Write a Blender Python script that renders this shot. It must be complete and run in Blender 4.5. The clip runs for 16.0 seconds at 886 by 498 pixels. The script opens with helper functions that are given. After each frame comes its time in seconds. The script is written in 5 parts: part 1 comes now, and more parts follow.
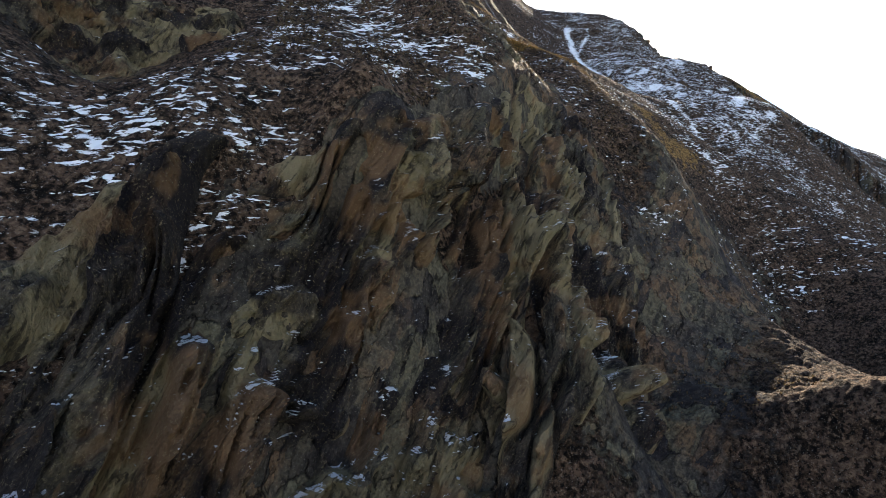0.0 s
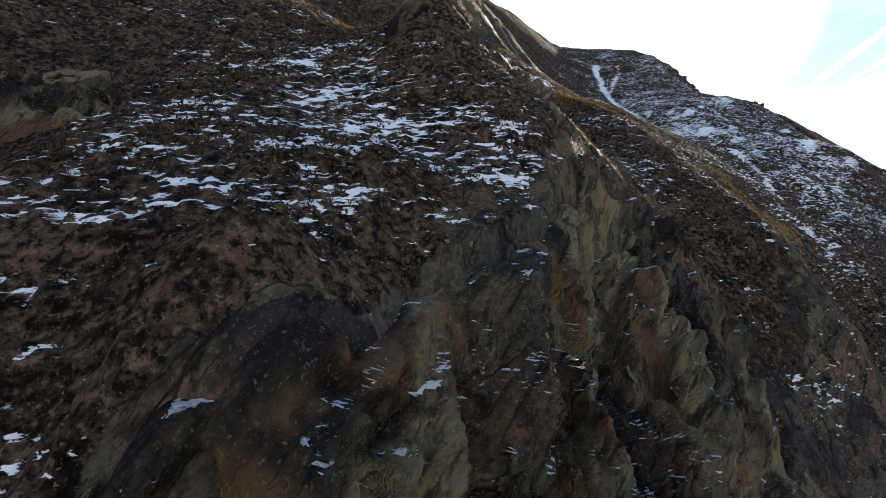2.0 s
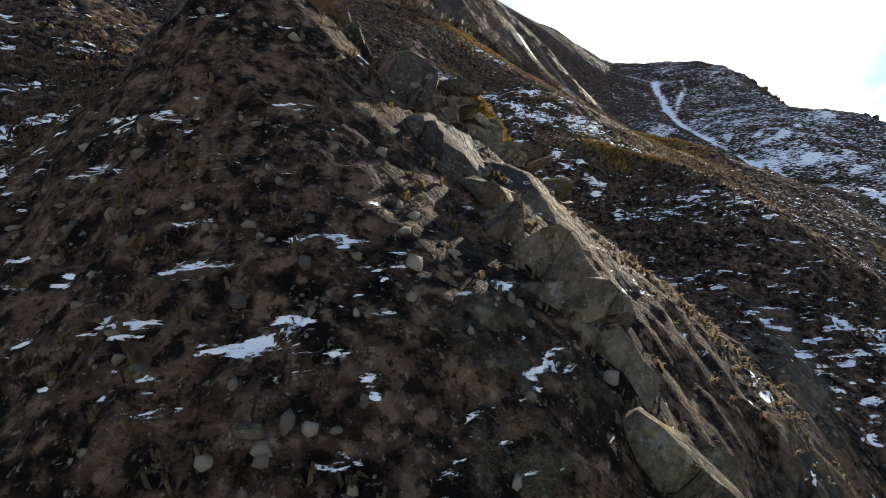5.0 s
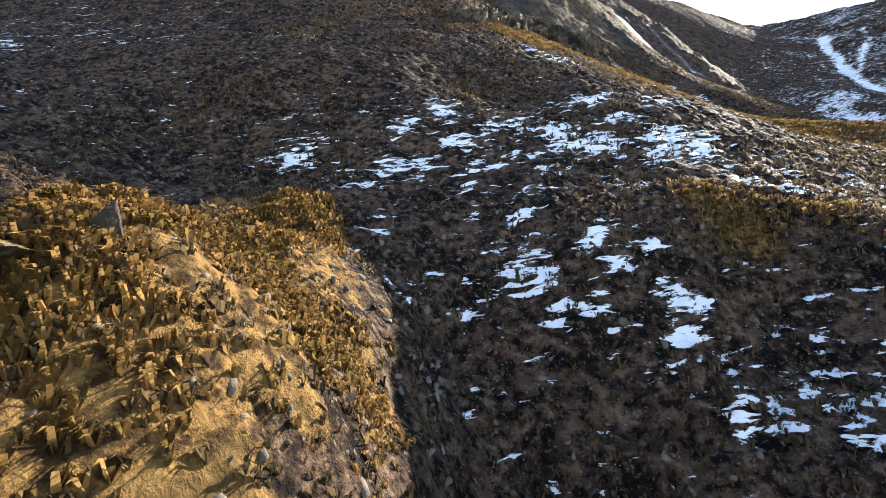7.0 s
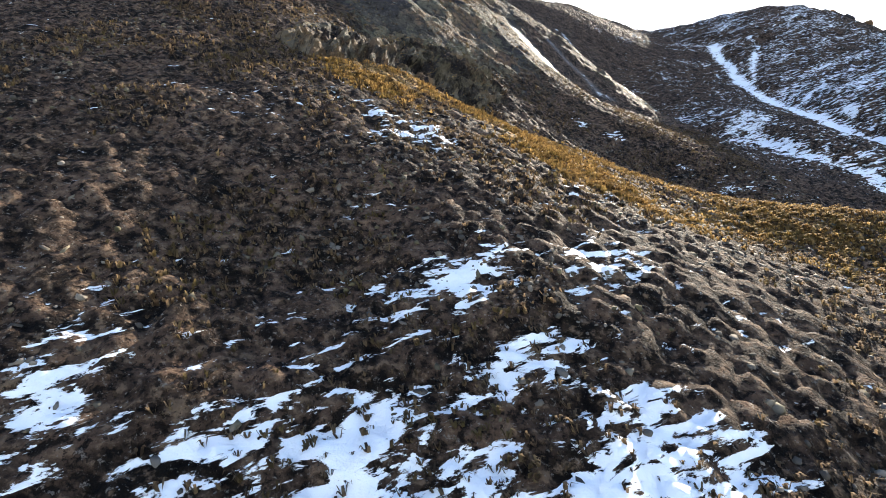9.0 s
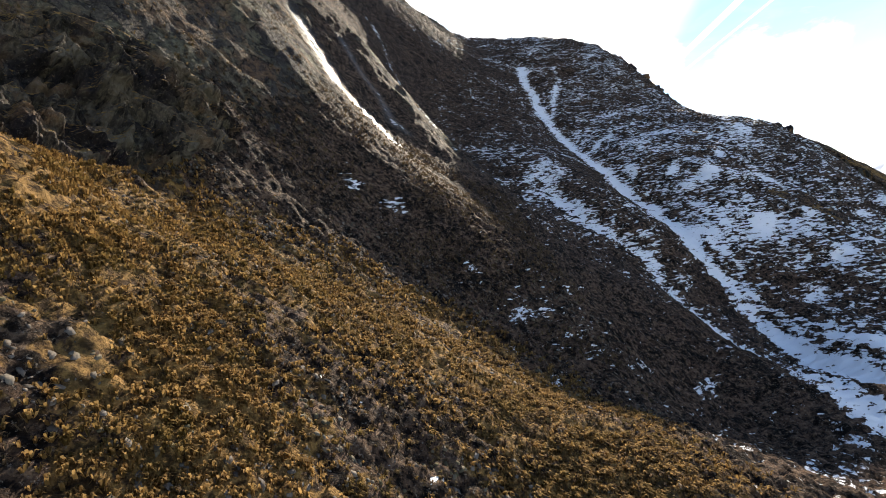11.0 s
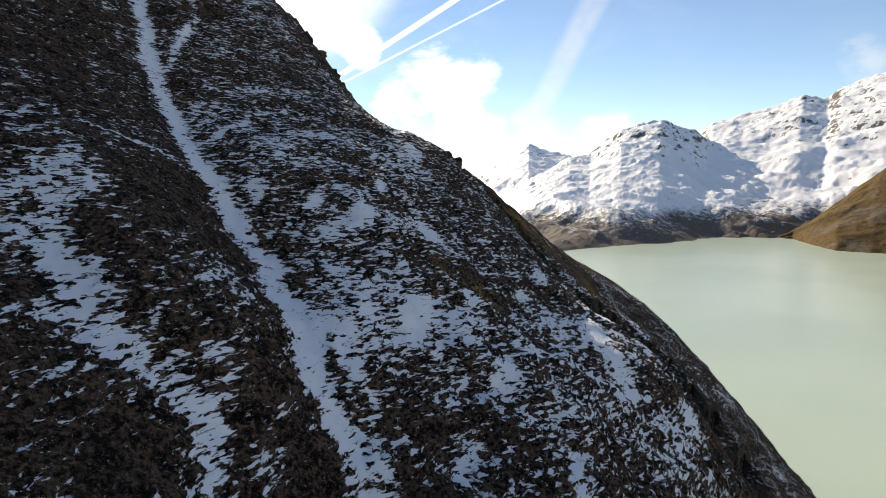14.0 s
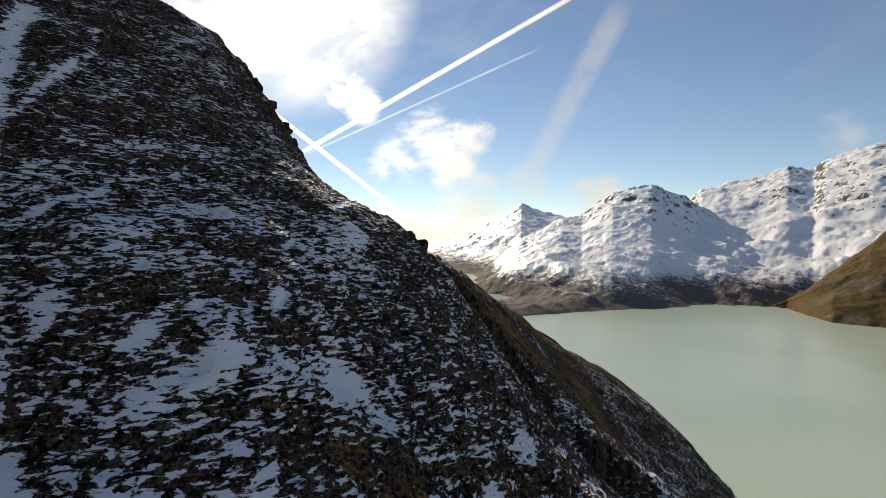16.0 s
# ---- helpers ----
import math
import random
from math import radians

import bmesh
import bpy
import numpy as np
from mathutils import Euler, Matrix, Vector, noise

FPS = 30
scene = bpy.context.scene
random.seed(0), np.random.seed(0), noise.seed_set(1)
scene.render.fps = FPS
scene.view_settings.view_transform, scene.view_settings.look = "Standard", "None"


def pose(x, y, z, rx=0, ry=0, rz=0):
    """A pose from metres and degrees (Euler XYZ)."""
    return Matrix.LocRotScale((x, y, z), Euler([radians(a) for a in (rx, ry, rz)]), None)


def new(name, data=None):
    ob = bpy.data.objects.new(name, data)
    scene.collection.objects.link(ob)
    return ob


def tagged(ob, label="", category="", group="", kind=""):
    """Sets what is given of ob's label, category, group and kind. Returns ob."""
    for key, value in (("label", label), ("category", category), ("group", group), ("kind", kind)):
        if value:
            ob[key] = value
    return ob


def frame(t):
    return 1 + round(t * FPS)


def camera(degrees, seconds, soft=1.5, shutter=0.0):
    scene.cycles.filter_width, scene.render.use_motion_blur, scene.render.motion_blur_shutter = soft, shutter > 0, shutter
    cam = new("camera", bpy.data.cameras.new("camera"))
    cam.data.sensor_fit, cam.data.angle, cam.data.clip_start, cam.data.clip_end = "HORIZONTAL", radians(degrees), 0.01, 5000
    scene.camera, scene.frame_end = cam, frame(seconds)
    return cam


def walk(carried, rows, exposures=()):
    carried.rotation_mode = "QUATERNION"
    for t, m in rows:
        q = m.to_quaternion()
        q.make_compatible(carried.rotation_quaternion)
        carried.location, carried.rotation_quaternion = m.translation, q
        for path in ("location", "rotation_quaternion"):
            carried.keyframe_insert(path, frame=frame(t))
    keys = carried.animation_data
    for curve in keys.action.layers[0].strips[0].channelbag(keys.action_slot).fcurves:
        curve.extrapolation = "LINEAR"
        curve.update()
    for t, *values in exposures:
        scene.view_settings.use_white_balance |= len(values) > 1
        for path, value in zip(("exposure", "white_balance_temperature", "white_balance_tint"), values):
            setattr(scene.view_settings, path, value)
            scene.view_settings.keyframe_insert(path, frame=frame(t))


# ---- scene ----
# ---- camera ----
cam = camera(82.3, 16.0, soft=0.9)
walk(cam, [
    (0.00, pose(-0.00, 0.00, -0.00, 89.16, 2.95, 2.93)),
    (0.50, pose(-0.57, 7.31, 3.18, 90.88, 4.96, 2.75)),
    (1.00, pose(-0.56, 14.58, 6.79, 93.05, 4.35, 4.07)),
    (1.50, pose(-0.38, 21.04, 10.21, 93.48, 4.04, 4.53)),
    (2.00, pose(-0.02, 27.34, 13.41, 93.03, 3.56, 5.43)),
    (2.50, pose(0.40, 33.00, 16.32, 92.91, 3.48, 5.99)),
    (3.00, pose(0.78, 39.03, 19.27, 93.11, 3.38, 6.74)),
    (3.50, pose(1.22, 44.33, 22.03, 93.72, 4.07, 6.38)),
    (4.00, pose(1.91, 49.76, 25.34, 94.82, 3.45, 7.22)),
    (4.20, pose(2.21, 51.79, 26.62, 95.17, 3.01, 7.26)),
    (4.50, pose(2.91, 54.83, 28.01, 95.29, 3.31, 8.01)),
    (5.00, pose(4.93, 59.99, 28.68, 95.93, 4.75, 11.72)),
    (5.50, pose(7.37, 65.35, 28.72, 96.92, 6.57, 16.60)),
    (6.00, pose(9.47, 70.99, 29.82, 97.77, 7.91, 20.37)),
    (6.30, pose(10.25, 74.56, 31.68, 97.96, 8.17, 21.14)),
    (6.50, pose(10.60, 76.98, 33.33, 98.68, 8.02, 25.39)),
    (7.00, pose(10.84, 83.40, 37.79, 99.33, 8.40, 28.46)),
    (7.50, pose(10.44, 89.15, 41.69, 99.06, 10.81, 27.57)),
    (8.00, pose(10.12, 95.74, 45.32, 98.50, 14.05, 24.39)),
    (8.20, pose(9.85, 97.94, 46.57, 97.97, 14.69, 21.97)),
    (8.50, pose(9.74, 101.05, 48.75, 97.80, 14.46, 21.51)),
    (9.00, pose(10.63, 105.68, 53.33, 97.01, 13.33, 19.26)),
    (9.50, pose(12.35, 110.12, 58.23, 96.06, 11.81, 16.36)),
    (10.00, pose(14.28, 114.98, 62.44, 95.39, 10.62, 14.16)),
    (10.30, pose(15.29, 118.34, 64.21, 95.25, 10.37, 13.72)),
    (10.50, pose(15.89, 120.73, 65.15, 94.00, 10.63, 9.03)),
    (11.00, pose(17.77, 127.14, 67.39, 89.34, 10.05, -2.52)),
    (11.50, pose(20.56, 133.85, 69.19, 86.62, 8.77, -11.57)),
    (12.00, pose(25.16, 141.52, 71.20, 85.37, 7.44, -18.69)),
    (12.50, pose(30.84, 149.50, 73.16, 84.27, 5.58, -26.90)),
    (13.00, pose(36.09, 155.52, 74.67, 83.57, 4.04, -31.97)),
    (13.50, pose(41.31, 161.25, 76.06, 83.01, 2.49, -35.38)),
    (14.00, pose(46.82, 166.82, 77.54, 82.36, 0.83, -36.78)),
    (14.50, pose(52.36, 172.00, 78.95, 81.98, -0.24, -38.31)),
    (15.00, pose(58.61, 177.71, 80.52, 82.02, -0.90, -38.79)),
    (15.50, pose(64.77, 183.05, 82.15, 84.11, -0.91, -39.50)),
    (16.00, pose(71.48, 188.84, 84.17, 88.55, -1.07, -37.54)),
], [(0.0, 1.90, 7000, 10), (0.5, 1.62, 7000, 10), (2.0, 1.45, 7000, 10), (4.2, 1.10, 7000, 10), (6.3, 2.02, 6450, 8), (7.0, 2.18, 6450, 8), (8.2, 2.32, 6450, 8), (10.3, 1.62, 6700, 10), (11.0, 1.30, 6800, 10), (12.0, 0.80, 7000, 10), (12.5, 0.75, 7000, 10), (14.0, 0.52, 7000, 10), (15.0, 0.27, 7000, 10), (16.0, -0.05, 7000, 10)])

# ---- light ----
SUN_AZ, SUN_EL = 20.0, 25.3
SUN_DIR = (math.sin(radians(SUN_AZ)) * math.cos(radians(SUN_EL)), math.cos(radians(SUN_AZ)) * math.cos(radians(SUN_EL)), math.sin(radians(SUN_EL)))
SKY, SUN = 0.11, 5.0


class Graph:
    """Short ways to build a node tree."""

    def __init__(self, tree):
        self.tree = tree

    def node(self, kind, *values, **named):
        n = self.tree.nodes.new(kind)
        for i, v in enumerate(values):
            self.put(n.inputs[i], v)
        for k, v in named.items():
            self.put(n.inputs[k.replace("_", " ")], v)
        return n

    def put(self, socket, v):
        if v is None:
            return
        if isinstance(v, bpy.types.NodeSocket):
            self.tree.links.new(v, socket)
        else:
            socket.default_value = v

    def calc(self, op, a, b=None, c=None, clamp=False):
        n = self.node("ShaderNodeMath", a, b, c)
        n.operation, n.use_clamp = op, clamp
        return n.outputs[0]

    def ramp(self, v, lo, hi, to_lo=0.0, to_hi=1.0):
        n = self.node("ShaderNodeMapRange", v, lo, hi, to_lo, to_hi)
        n.interpolation_type = "SMOOTHSTEP"
        return n.outputs[0]

    def mix(self, f, a, b):
        n = self.tree.nodes.new("ShaderNodeMix")
        n.data_type = "RGBA"
        self.put(n.inputs[0], f)
        self.put(n.inputs[6], a if isinstance(a, bpy.types.NodeSocket) else (*a, 1))
        self.put(n.inputs[7], b if isinstance(b, bpy.types.NodeSocket) else (*b, 1))
        return n.outputs[2]

    def dot(self, a, b):
        n = self.node("ShaderNodeVectorMath", a, b)
        n.operation = "DOT_PRODUCT"
        return n.outputs["Value"]

    def mapped(self, v, scale, turn=(0, 0, 0)):
        """Turned first, then scaled along the turned axes."""
        v = self.node("ShaderNodeMapping", v, (0, 0, 0), turn, (1, 1, 1)).outputs[0]
        return self.node("ShaderNodeMapping", v, (0, 0, 0), (0, 0, 0), scale).outputs[0]

    def noise(self, v, scale, detail=5.0, rough=0.55, warp=0.0):
        n = self.node("ShaderNodeTexNoise", Vector=v, Scale=scale, Detail=detail, Roughness=rough, Distortion=warp)
        return n.outputs[0]

    def cells(self, v, scale):
        n = self.node("ShaderNodeTexVoronoi", Vector=v, Scale=scale)
        return n.outputs["Distance"]

    def cracks(self, v, scale):
        """Thin wavering joints: 0 in them, rising beside them."""
        n = self.noise(v, scale, 6, 0.6, 0.3)
        return self.calc("ABSOLUTE", self.calc("SUBTRACT", n, 0.5))

    def value(self, name):
        n = self.tree.nodes.new("ShaderNodeAttribute")
        n.attribute_name = name
        return n.outputs["Fac"]


def toward(az, el):
    a, e = radians(az), radians(el)
    return Vector((math.sin(a) * math.cos(e), math.cos(a) * math.cos(e), math.sin(e)))


world = bpy.data.worlds.new("world")
scene.world = world
world.use_nodes = True
g = Graph(world.node_tree)
sky = g.tree.nodes.new("ShaderNodeTexSky")
sky.sky_type, sky.sun_disc = "NISHITA", False
sky.sun_elevation, sky.sun_rotation = radians(SUN_EL), radians(SUN_AZ)
sky.altitude, sky.air_density, sky.dust_density, sky.ozone_density = 2400, 1.05, 0.03, 1.6
way = g.tree.nodes.new("ShaderNodeTexCoord").outputs["Generated"]
wisp = g.noise(g.mapped(way, (5, 5, 11)), 1.0, 7, 0.6, 0.6)
fine = g.noise(g.mapped(way, (14, 14, 26)), 1.0, 6, 0.6, 0.4)
veil = g.ramp(g.dot(way, SUN_DIR), 0.968, 1.0)
cloud = g.calc("MULTIPLY", veil, g.ramp(wisp, 0.3, 0.7, 0.35, 0.9))
# bright cirrus banks: azimuth, elevation, half width in degrees, thickness
for az, el, wide, thick in [(23.3, 20.5, 3.4, 0.8), (25.8, 16.3, 2.8, 0.8), (28.3, 14.3, 2.2, 0.7), (21, 23.5, 3, 0.6), (36, 11.2, 3.6, 0.85), (40.3, 11.6, 2.8, 0.9), (38.6, 7.5, 2.8, 0.8), (32, 8, 3.2, 0.7), (41.2, 4, 3.2, 0.75), (47, 6, 2.6, 0.4), (54.5, 4.6, 3.2, 0.8), (75, 9.5, 2.2, 0.3), (20, 28, 8, 0.7), (8, 29, 10, 0.6)]:
    near = g.ramp(g.dot(way, toward(az, el)), math.cos(radians(wide * 1.5)), math.cos(radians(wide * 0.2)))
    patch = g.calc("MULTIPLY", near, g.ramp(g.calc("ADD", g.calc("MULTIPLY", near, 0.3), g.calc("ADD", wisp, g.calc("MULTIPLY", fine, 0.5))), 0.86, 1.22))
    cloud = g.calc("MAXIMUM", cloud, g.calc("MULTIPLY", patch, thick))
# vapour trails: two ends, half width in degrees, thickness
for a, b, wide, thick in [((23.1, 9.5), (50.8, 24.4), 0.28, 0.95), ((24, 9.4), (46, 19.3), 0.13, 0.3), ((19.3, 12.3), (35.4, 0.5), 0.28, 0.95), ((45.5, 4), (55.5, 22), 1.5, 0.3)]:
    da, db = toward(*a), toward(*b)
    across, middle = da.cross(db).normalized(), (da + db).normalized()
    off = g.calc("ABSOLUTE", g.dot(way, across))
    line = g.ramp(off, math.sin(radians(wide)) * 1.2, math.sin(radians(wide)) * 0.3)
    span = g.ramp(g.dot(way, middle), da.dot(middle) - 0.012, da.dot(middle) + 0.004)
    broken = g.ramp(fine, 0.25, 0.6, 0.55, 1.0)
    cloud = g.calc("MAXIMUM", cloud, g.calc("MULTIPLY", g.calc("MULTIPLY", line, span), g.calc("MULTIPLY", broken, thick)))
# a thin veil over the whole sky
cloud = g.calc("MAXIMUM", cloud, g.ramp(wisp, 0.4, 0.75, 0.0, 0.06))
glow = g.ramp(g.dot(way, SUN_DIR), 0.85, 1.0, 8.0, 20.0)
white = g.node("ShaderNodeVectorMath", (1.0, 0.94, 0.84))
white.operation = "SCALE"
g.put(white.inputs["Scale"], glow)
g.put(g.tree.nodes["Background"].inputs["Color"], g.mix(cloud, sky.outputs[0], white.outputs[0]))
g.tree.nodes["Background"].inputs["Strength"].default_value = SKY

sun = new("sun", bpy.data.lights.new("sun", "SUN"))
sun.data.energy, sun.data.angle, sun.data.color = SUN, radians(0.5), (1, 0.89, 0.74)
sun.matrix_world = Matrix.Translation((0, 0, 400)) @ Vector(SUN_DIR).to_track_quat("Z", "Y").to_matrix().to_4x4()

# ---- materials ----


def material(name):
    m = bpy.data.materials.new(name)
    m.use_nodes = True
    return m, Graph(m.node_tree), m.node_tree.nodes["Principled BSDF"]


def finish(g, p, color, rough, height=None, depth=0.1, strength=1.0):
    g.put(p.inputs["Base Color"], color)
    g.put(p.inputs["Roughness"], rough)
    p.inputs["Specular IOR Level"].default_value = 0.06
    if height is not None:
        b = g.node("ShaderNodeBump", Strength=strength, Distance=depth, Height=height)
        g.put(p.inputs["Normal"], b.outputs[0])


def rock_color(g, at):
    """Weathered schist in tilted blocks: slate, olive grey, brown and rust, with dark joints."""
    lain = g.mapped(at, (1, 1, 0.36), (radians(10), radians(-32), radians(-41)))
    wob = g.node("ShaderNodeTexNoise", Vector=lain, Scale=0.7, Detail=5.0, Roughness=0.6).outputs[1]
    bend = g.node("ShaderNodeVectorMath", wob, (1.5, 1.5, 1.5), lain)
    bend.operation = "MULTIPLY_ADD"
    bent = bend.outputs[0]

    def blocks(scale):
        hue = g.node("ShaderNodeTexVoronoi", Vector=bent, Scale=scale).outputs["Color"]
        edge = g.node("ShaderNodeTexVoronoi", Vector=bent, Scale=scale)
        edge.feature = "DISTANCE_TO_EDGE"
        one = g.node("ShaderNodeSeparateXYZ", hue)
        return one.outputs[0], one.outputs[1], edge.outputs[0]

    big, tint, gap = blocks(0.3)
    small, _, chink = blocks(1.05)
    grain = g.noise(at, 3.0, 9, 0.7)
    broad = g.noise(at, 0.13, 4, 0.6)
    c = g.mix(big, (0.05, 0.044, 0.046), (0.165, 0.138, 0.098))
    c = g.mix(g.ramp(tint, 0.6, 0.85, 0, 0.75), c, (0.2, 0.18, 0.115))
    c = g.mix(g.ramp(g.calc("ADD", broad, g.calc("MULTIPLY", small, 0.16)), 0.56, 0.72, 0, 0.7), c, (0.25, 0.145, 0.078))
    c = g.mix(g.ramp(small, 0.35, 0.0, 0, 0.55), c, (0.026, 0.023, 0.026))
    c = g.mix(g.ramp(g.noise(lain, 1.1, 7, 0.65), 0.52, 0.36, 0, 0.75), c, (0.028, 0.024, 0.025))
    c = g.mix(g.ramp(grain, 0.36, 0.66, 0.55, 0.0), c, (0.02, 0.018, 0.018))
    c = g.mix(g.ramp(g.noise(at, 7.0, 5, 0.7), 0.56, 0.68, 0, 0.4), c, (0.3, 0.27, 0.22))
    split = g.ramp(g.noise(lain, 0.9, 3, 0.5), 0.45, 0.6)
    joint = g.calc("SUBTRACT", 1.0, g.calc("MULTIPLY", split, g.calc("MAXIMUM", g.ramp(gap, 0.03, 0.0, 0.0, 0.8), g.ramp(chink, 0.05, 0.0, 0.0, 0.5))))
    c = g.mix(joint, (0.008, 0.007, 0.008), c)
    relief = g.calc("ADD", g.calc("ADD", g.calc("MULTIPLY", big, 0.9), g.calc("MULTIPLY", small, 0.4)), g.calc("MULTIPLY", joint, 0.5))
    return c, relief, grain


def ground_material():
    m, g, p = material("mountain_turf_rock_snow")
    at = g.tree.nodes.new("ShaderNodeTexCoord").outputs["Object"]
    geo = g.tree.nodes.new("ShaderNodeNewGeometry")
    up = g.node("ShaderNodeSeparateXYZ", geo.outputs["Normal"]).outputs[2]
    snow_a, grass_a, rock_a, ice_a, hump = [g.value(n) for n in ("snow", "grass", "rock", "ice", "hump")]
    rock, band, grain = rock_color(g, at)
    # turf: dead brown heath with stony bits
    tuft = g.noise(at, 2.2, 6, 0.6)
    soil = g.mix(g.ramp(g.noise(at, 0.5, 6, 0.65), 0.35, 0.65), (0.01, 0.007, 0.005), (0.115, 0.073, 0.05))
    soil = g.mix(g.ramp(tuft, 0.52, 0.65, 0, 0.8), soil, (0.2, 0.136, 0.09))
    # painted shade: near-black in the hollows that tuft makes in the bump
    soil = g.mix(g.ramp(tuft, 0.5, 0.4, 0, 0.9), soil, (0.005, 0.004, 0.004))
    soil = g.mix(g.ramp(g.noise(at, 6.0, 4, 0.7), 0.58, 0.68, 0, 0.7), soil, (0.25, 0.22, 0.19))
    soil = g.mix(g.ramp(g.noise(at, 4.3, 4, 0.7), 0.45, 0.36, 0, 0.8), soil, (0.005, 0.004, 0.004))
    gold = g.mix(g.ramp(tuft, 0.4, 0.6), (0.05, 0.029, 0.013), (0.3, 0.178, 0.064))
    gold = g.mix(g.ramp(g.noise(at, 0.7, 5, 0.6), 0.5, 0.66, 0, 0.6), gold, (0.17, 0.11, 0.04))
    g_mask = g.ramp(g.calc("ADD", grass_a, g.calc("MULTIPLY", g.calc("SUBTRACT", g.noise(at, 0.6, 6, 0.65), 0.5), 1.9)), 0.42, 0.6)
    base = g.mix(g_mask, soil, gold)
    r_mask = g.ramp(g.calc("ADD", rock_a, g.calc("MULTIPLY", g.calc("SUBTRACT", g.noise(at, 0.9, 6, 0.65), 0.5), 1.1)), 0.42, 0.58)
    base = g.mix(r_mask, base, rock)
    # snow: drifts along the contours, caught above the humps and on ledges
    lie = g.mapped(at, (0.42, 0.42, 1.55))
    drift = g.noise(lie, 1.75, 9, 0.66, 0.35)
    wide = g.noise(at, 0.075, 3, 0.5)
    patchy = g.noise(g.mapped(at, (0.5, 0.5, 1.3)), 0.42, 4, 0.6, 0.5)
    v = g.calc("ADD", drift, g.calc("MULTIPLY", g.calc("SUBTRACT", patchy, 0.5), 0.36))
    v = g.calc("ADD", v, g.calc("MULTIPLY", g.calc("SUBTRACT", wide, 0.5), 0.3))
    v = g.calc("ADD", v, g.calc("MULTIPLY", g.calc("SUBTRACT", up, 0.68), 0.22))
    v = g.calc("SUBTRACT", v, g.calc("MULTIPLY", hump, 0.11))
    v = g.calc("ADD", v, g.calc("MULTIPLY", snow_a, 0.5))
    s_mask = g.ramp(v, 0.782, 0.798)
    s_mask = g.calc("MULTIPLY", s_mask, g.ramp(up, 0.1, 0.4))
    white = g.mix(g.noise(at, 0.8, 4, 0.6), (0.74, 0.76, 0.79), (0.86, 0.87, 0.88))
    white = g.mix(g.ramp(v, 0.785, 0.815, 0.4, 0.0), white, (0.35, 0.31, 0.28))
    base = g.mix(s_mask, base, white)
    rough = g.calc("SUBTRACT", 0.88, g.calc("MULTIPLY", s_mask, 0.25))
    rough = g.calc("SUBTRACT", rough, g.calc("MULTIPLY", ice_a, 0.5), clamp=True)
    bare = g.calc("SUBTRACT", 1.0, g.calc("MULTIPLY", s_mask, 0.85))
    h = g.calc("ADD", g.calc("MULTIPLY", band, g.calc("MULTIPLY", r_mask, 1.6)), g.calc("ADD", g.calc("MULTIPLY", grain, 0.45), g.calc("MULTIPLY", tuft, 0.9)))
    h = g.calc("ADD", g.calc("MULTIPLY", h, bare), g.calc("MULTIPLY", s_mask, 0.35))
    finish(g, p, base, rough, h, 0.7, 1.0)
    g.put(p.inputs["Specular IOR Level"], g.calc("ADD", 0.06, g.calc("MULTIPLY", ice_a, 0.5)))
    return m


def rock_material():
    m, g, p = material("weathered_rock")
    at = g.tree.nodes.new("ShaderNodeTexCoord").outputs["Object"]
    where = g.tree.nodes.new("ShaderNodeNewGeometry").outputs["Position"]
    up = g.node("ShaderNodeSeparateXYZ", g.tree.nodes.new("ShaderNodeNewGeometry").outputs["Normal"]).outputs[2]
    c, band, grain = rock_color(g, where)
    tone = g.tree.nodes.new("ShaderNodeObjectInfo").outputs["Random"]
    c = g.mix(g.ramp(tone, 0, 1, 0.05, 0.35), c, (0.15, 0.122, 0.095))
    c = g.mix(g.ramp(g.noise(where, 2.2, 8, 0.72), 0.5, 0.36, 0, 0.8), c, (0.03, 0.026, 0.024))
    c = g.mix(g.ramp(g.noise(where, 9.0, 6, 0.75), 0.55, 0.66, 0, 0.6), c, (0.27, 0.25, 0.2))
    c = g.mix(g.ramp(g.noise(where, 1.3, 5, 0.7), 0.57, 0.65, 0, 0.45), c, (0.3, 0.29, 0.265))
    moss = g.calc("MULTIPLY", g.ramp(up, 0.6, 0.85), g.ramp(g.noise(where, 1.1, 5, 0.6), 0.45, 0.6))
    c = g.mix(g.calc("MULTIPLY", moss, 0.8), c, (0.26, 0.18, 0.06))
    h = g.calc("ADD", g.calc("MULTIPLY", band, 1.2), g.calc("ADD", g.calc("MULTIPLY", grain, 0.6), g.calc("MULTIPLY", g.cells(where, 1.4), 0.4)))
    finish(g, p, c, 0.82, h, 0.4, 1.0)
    return m


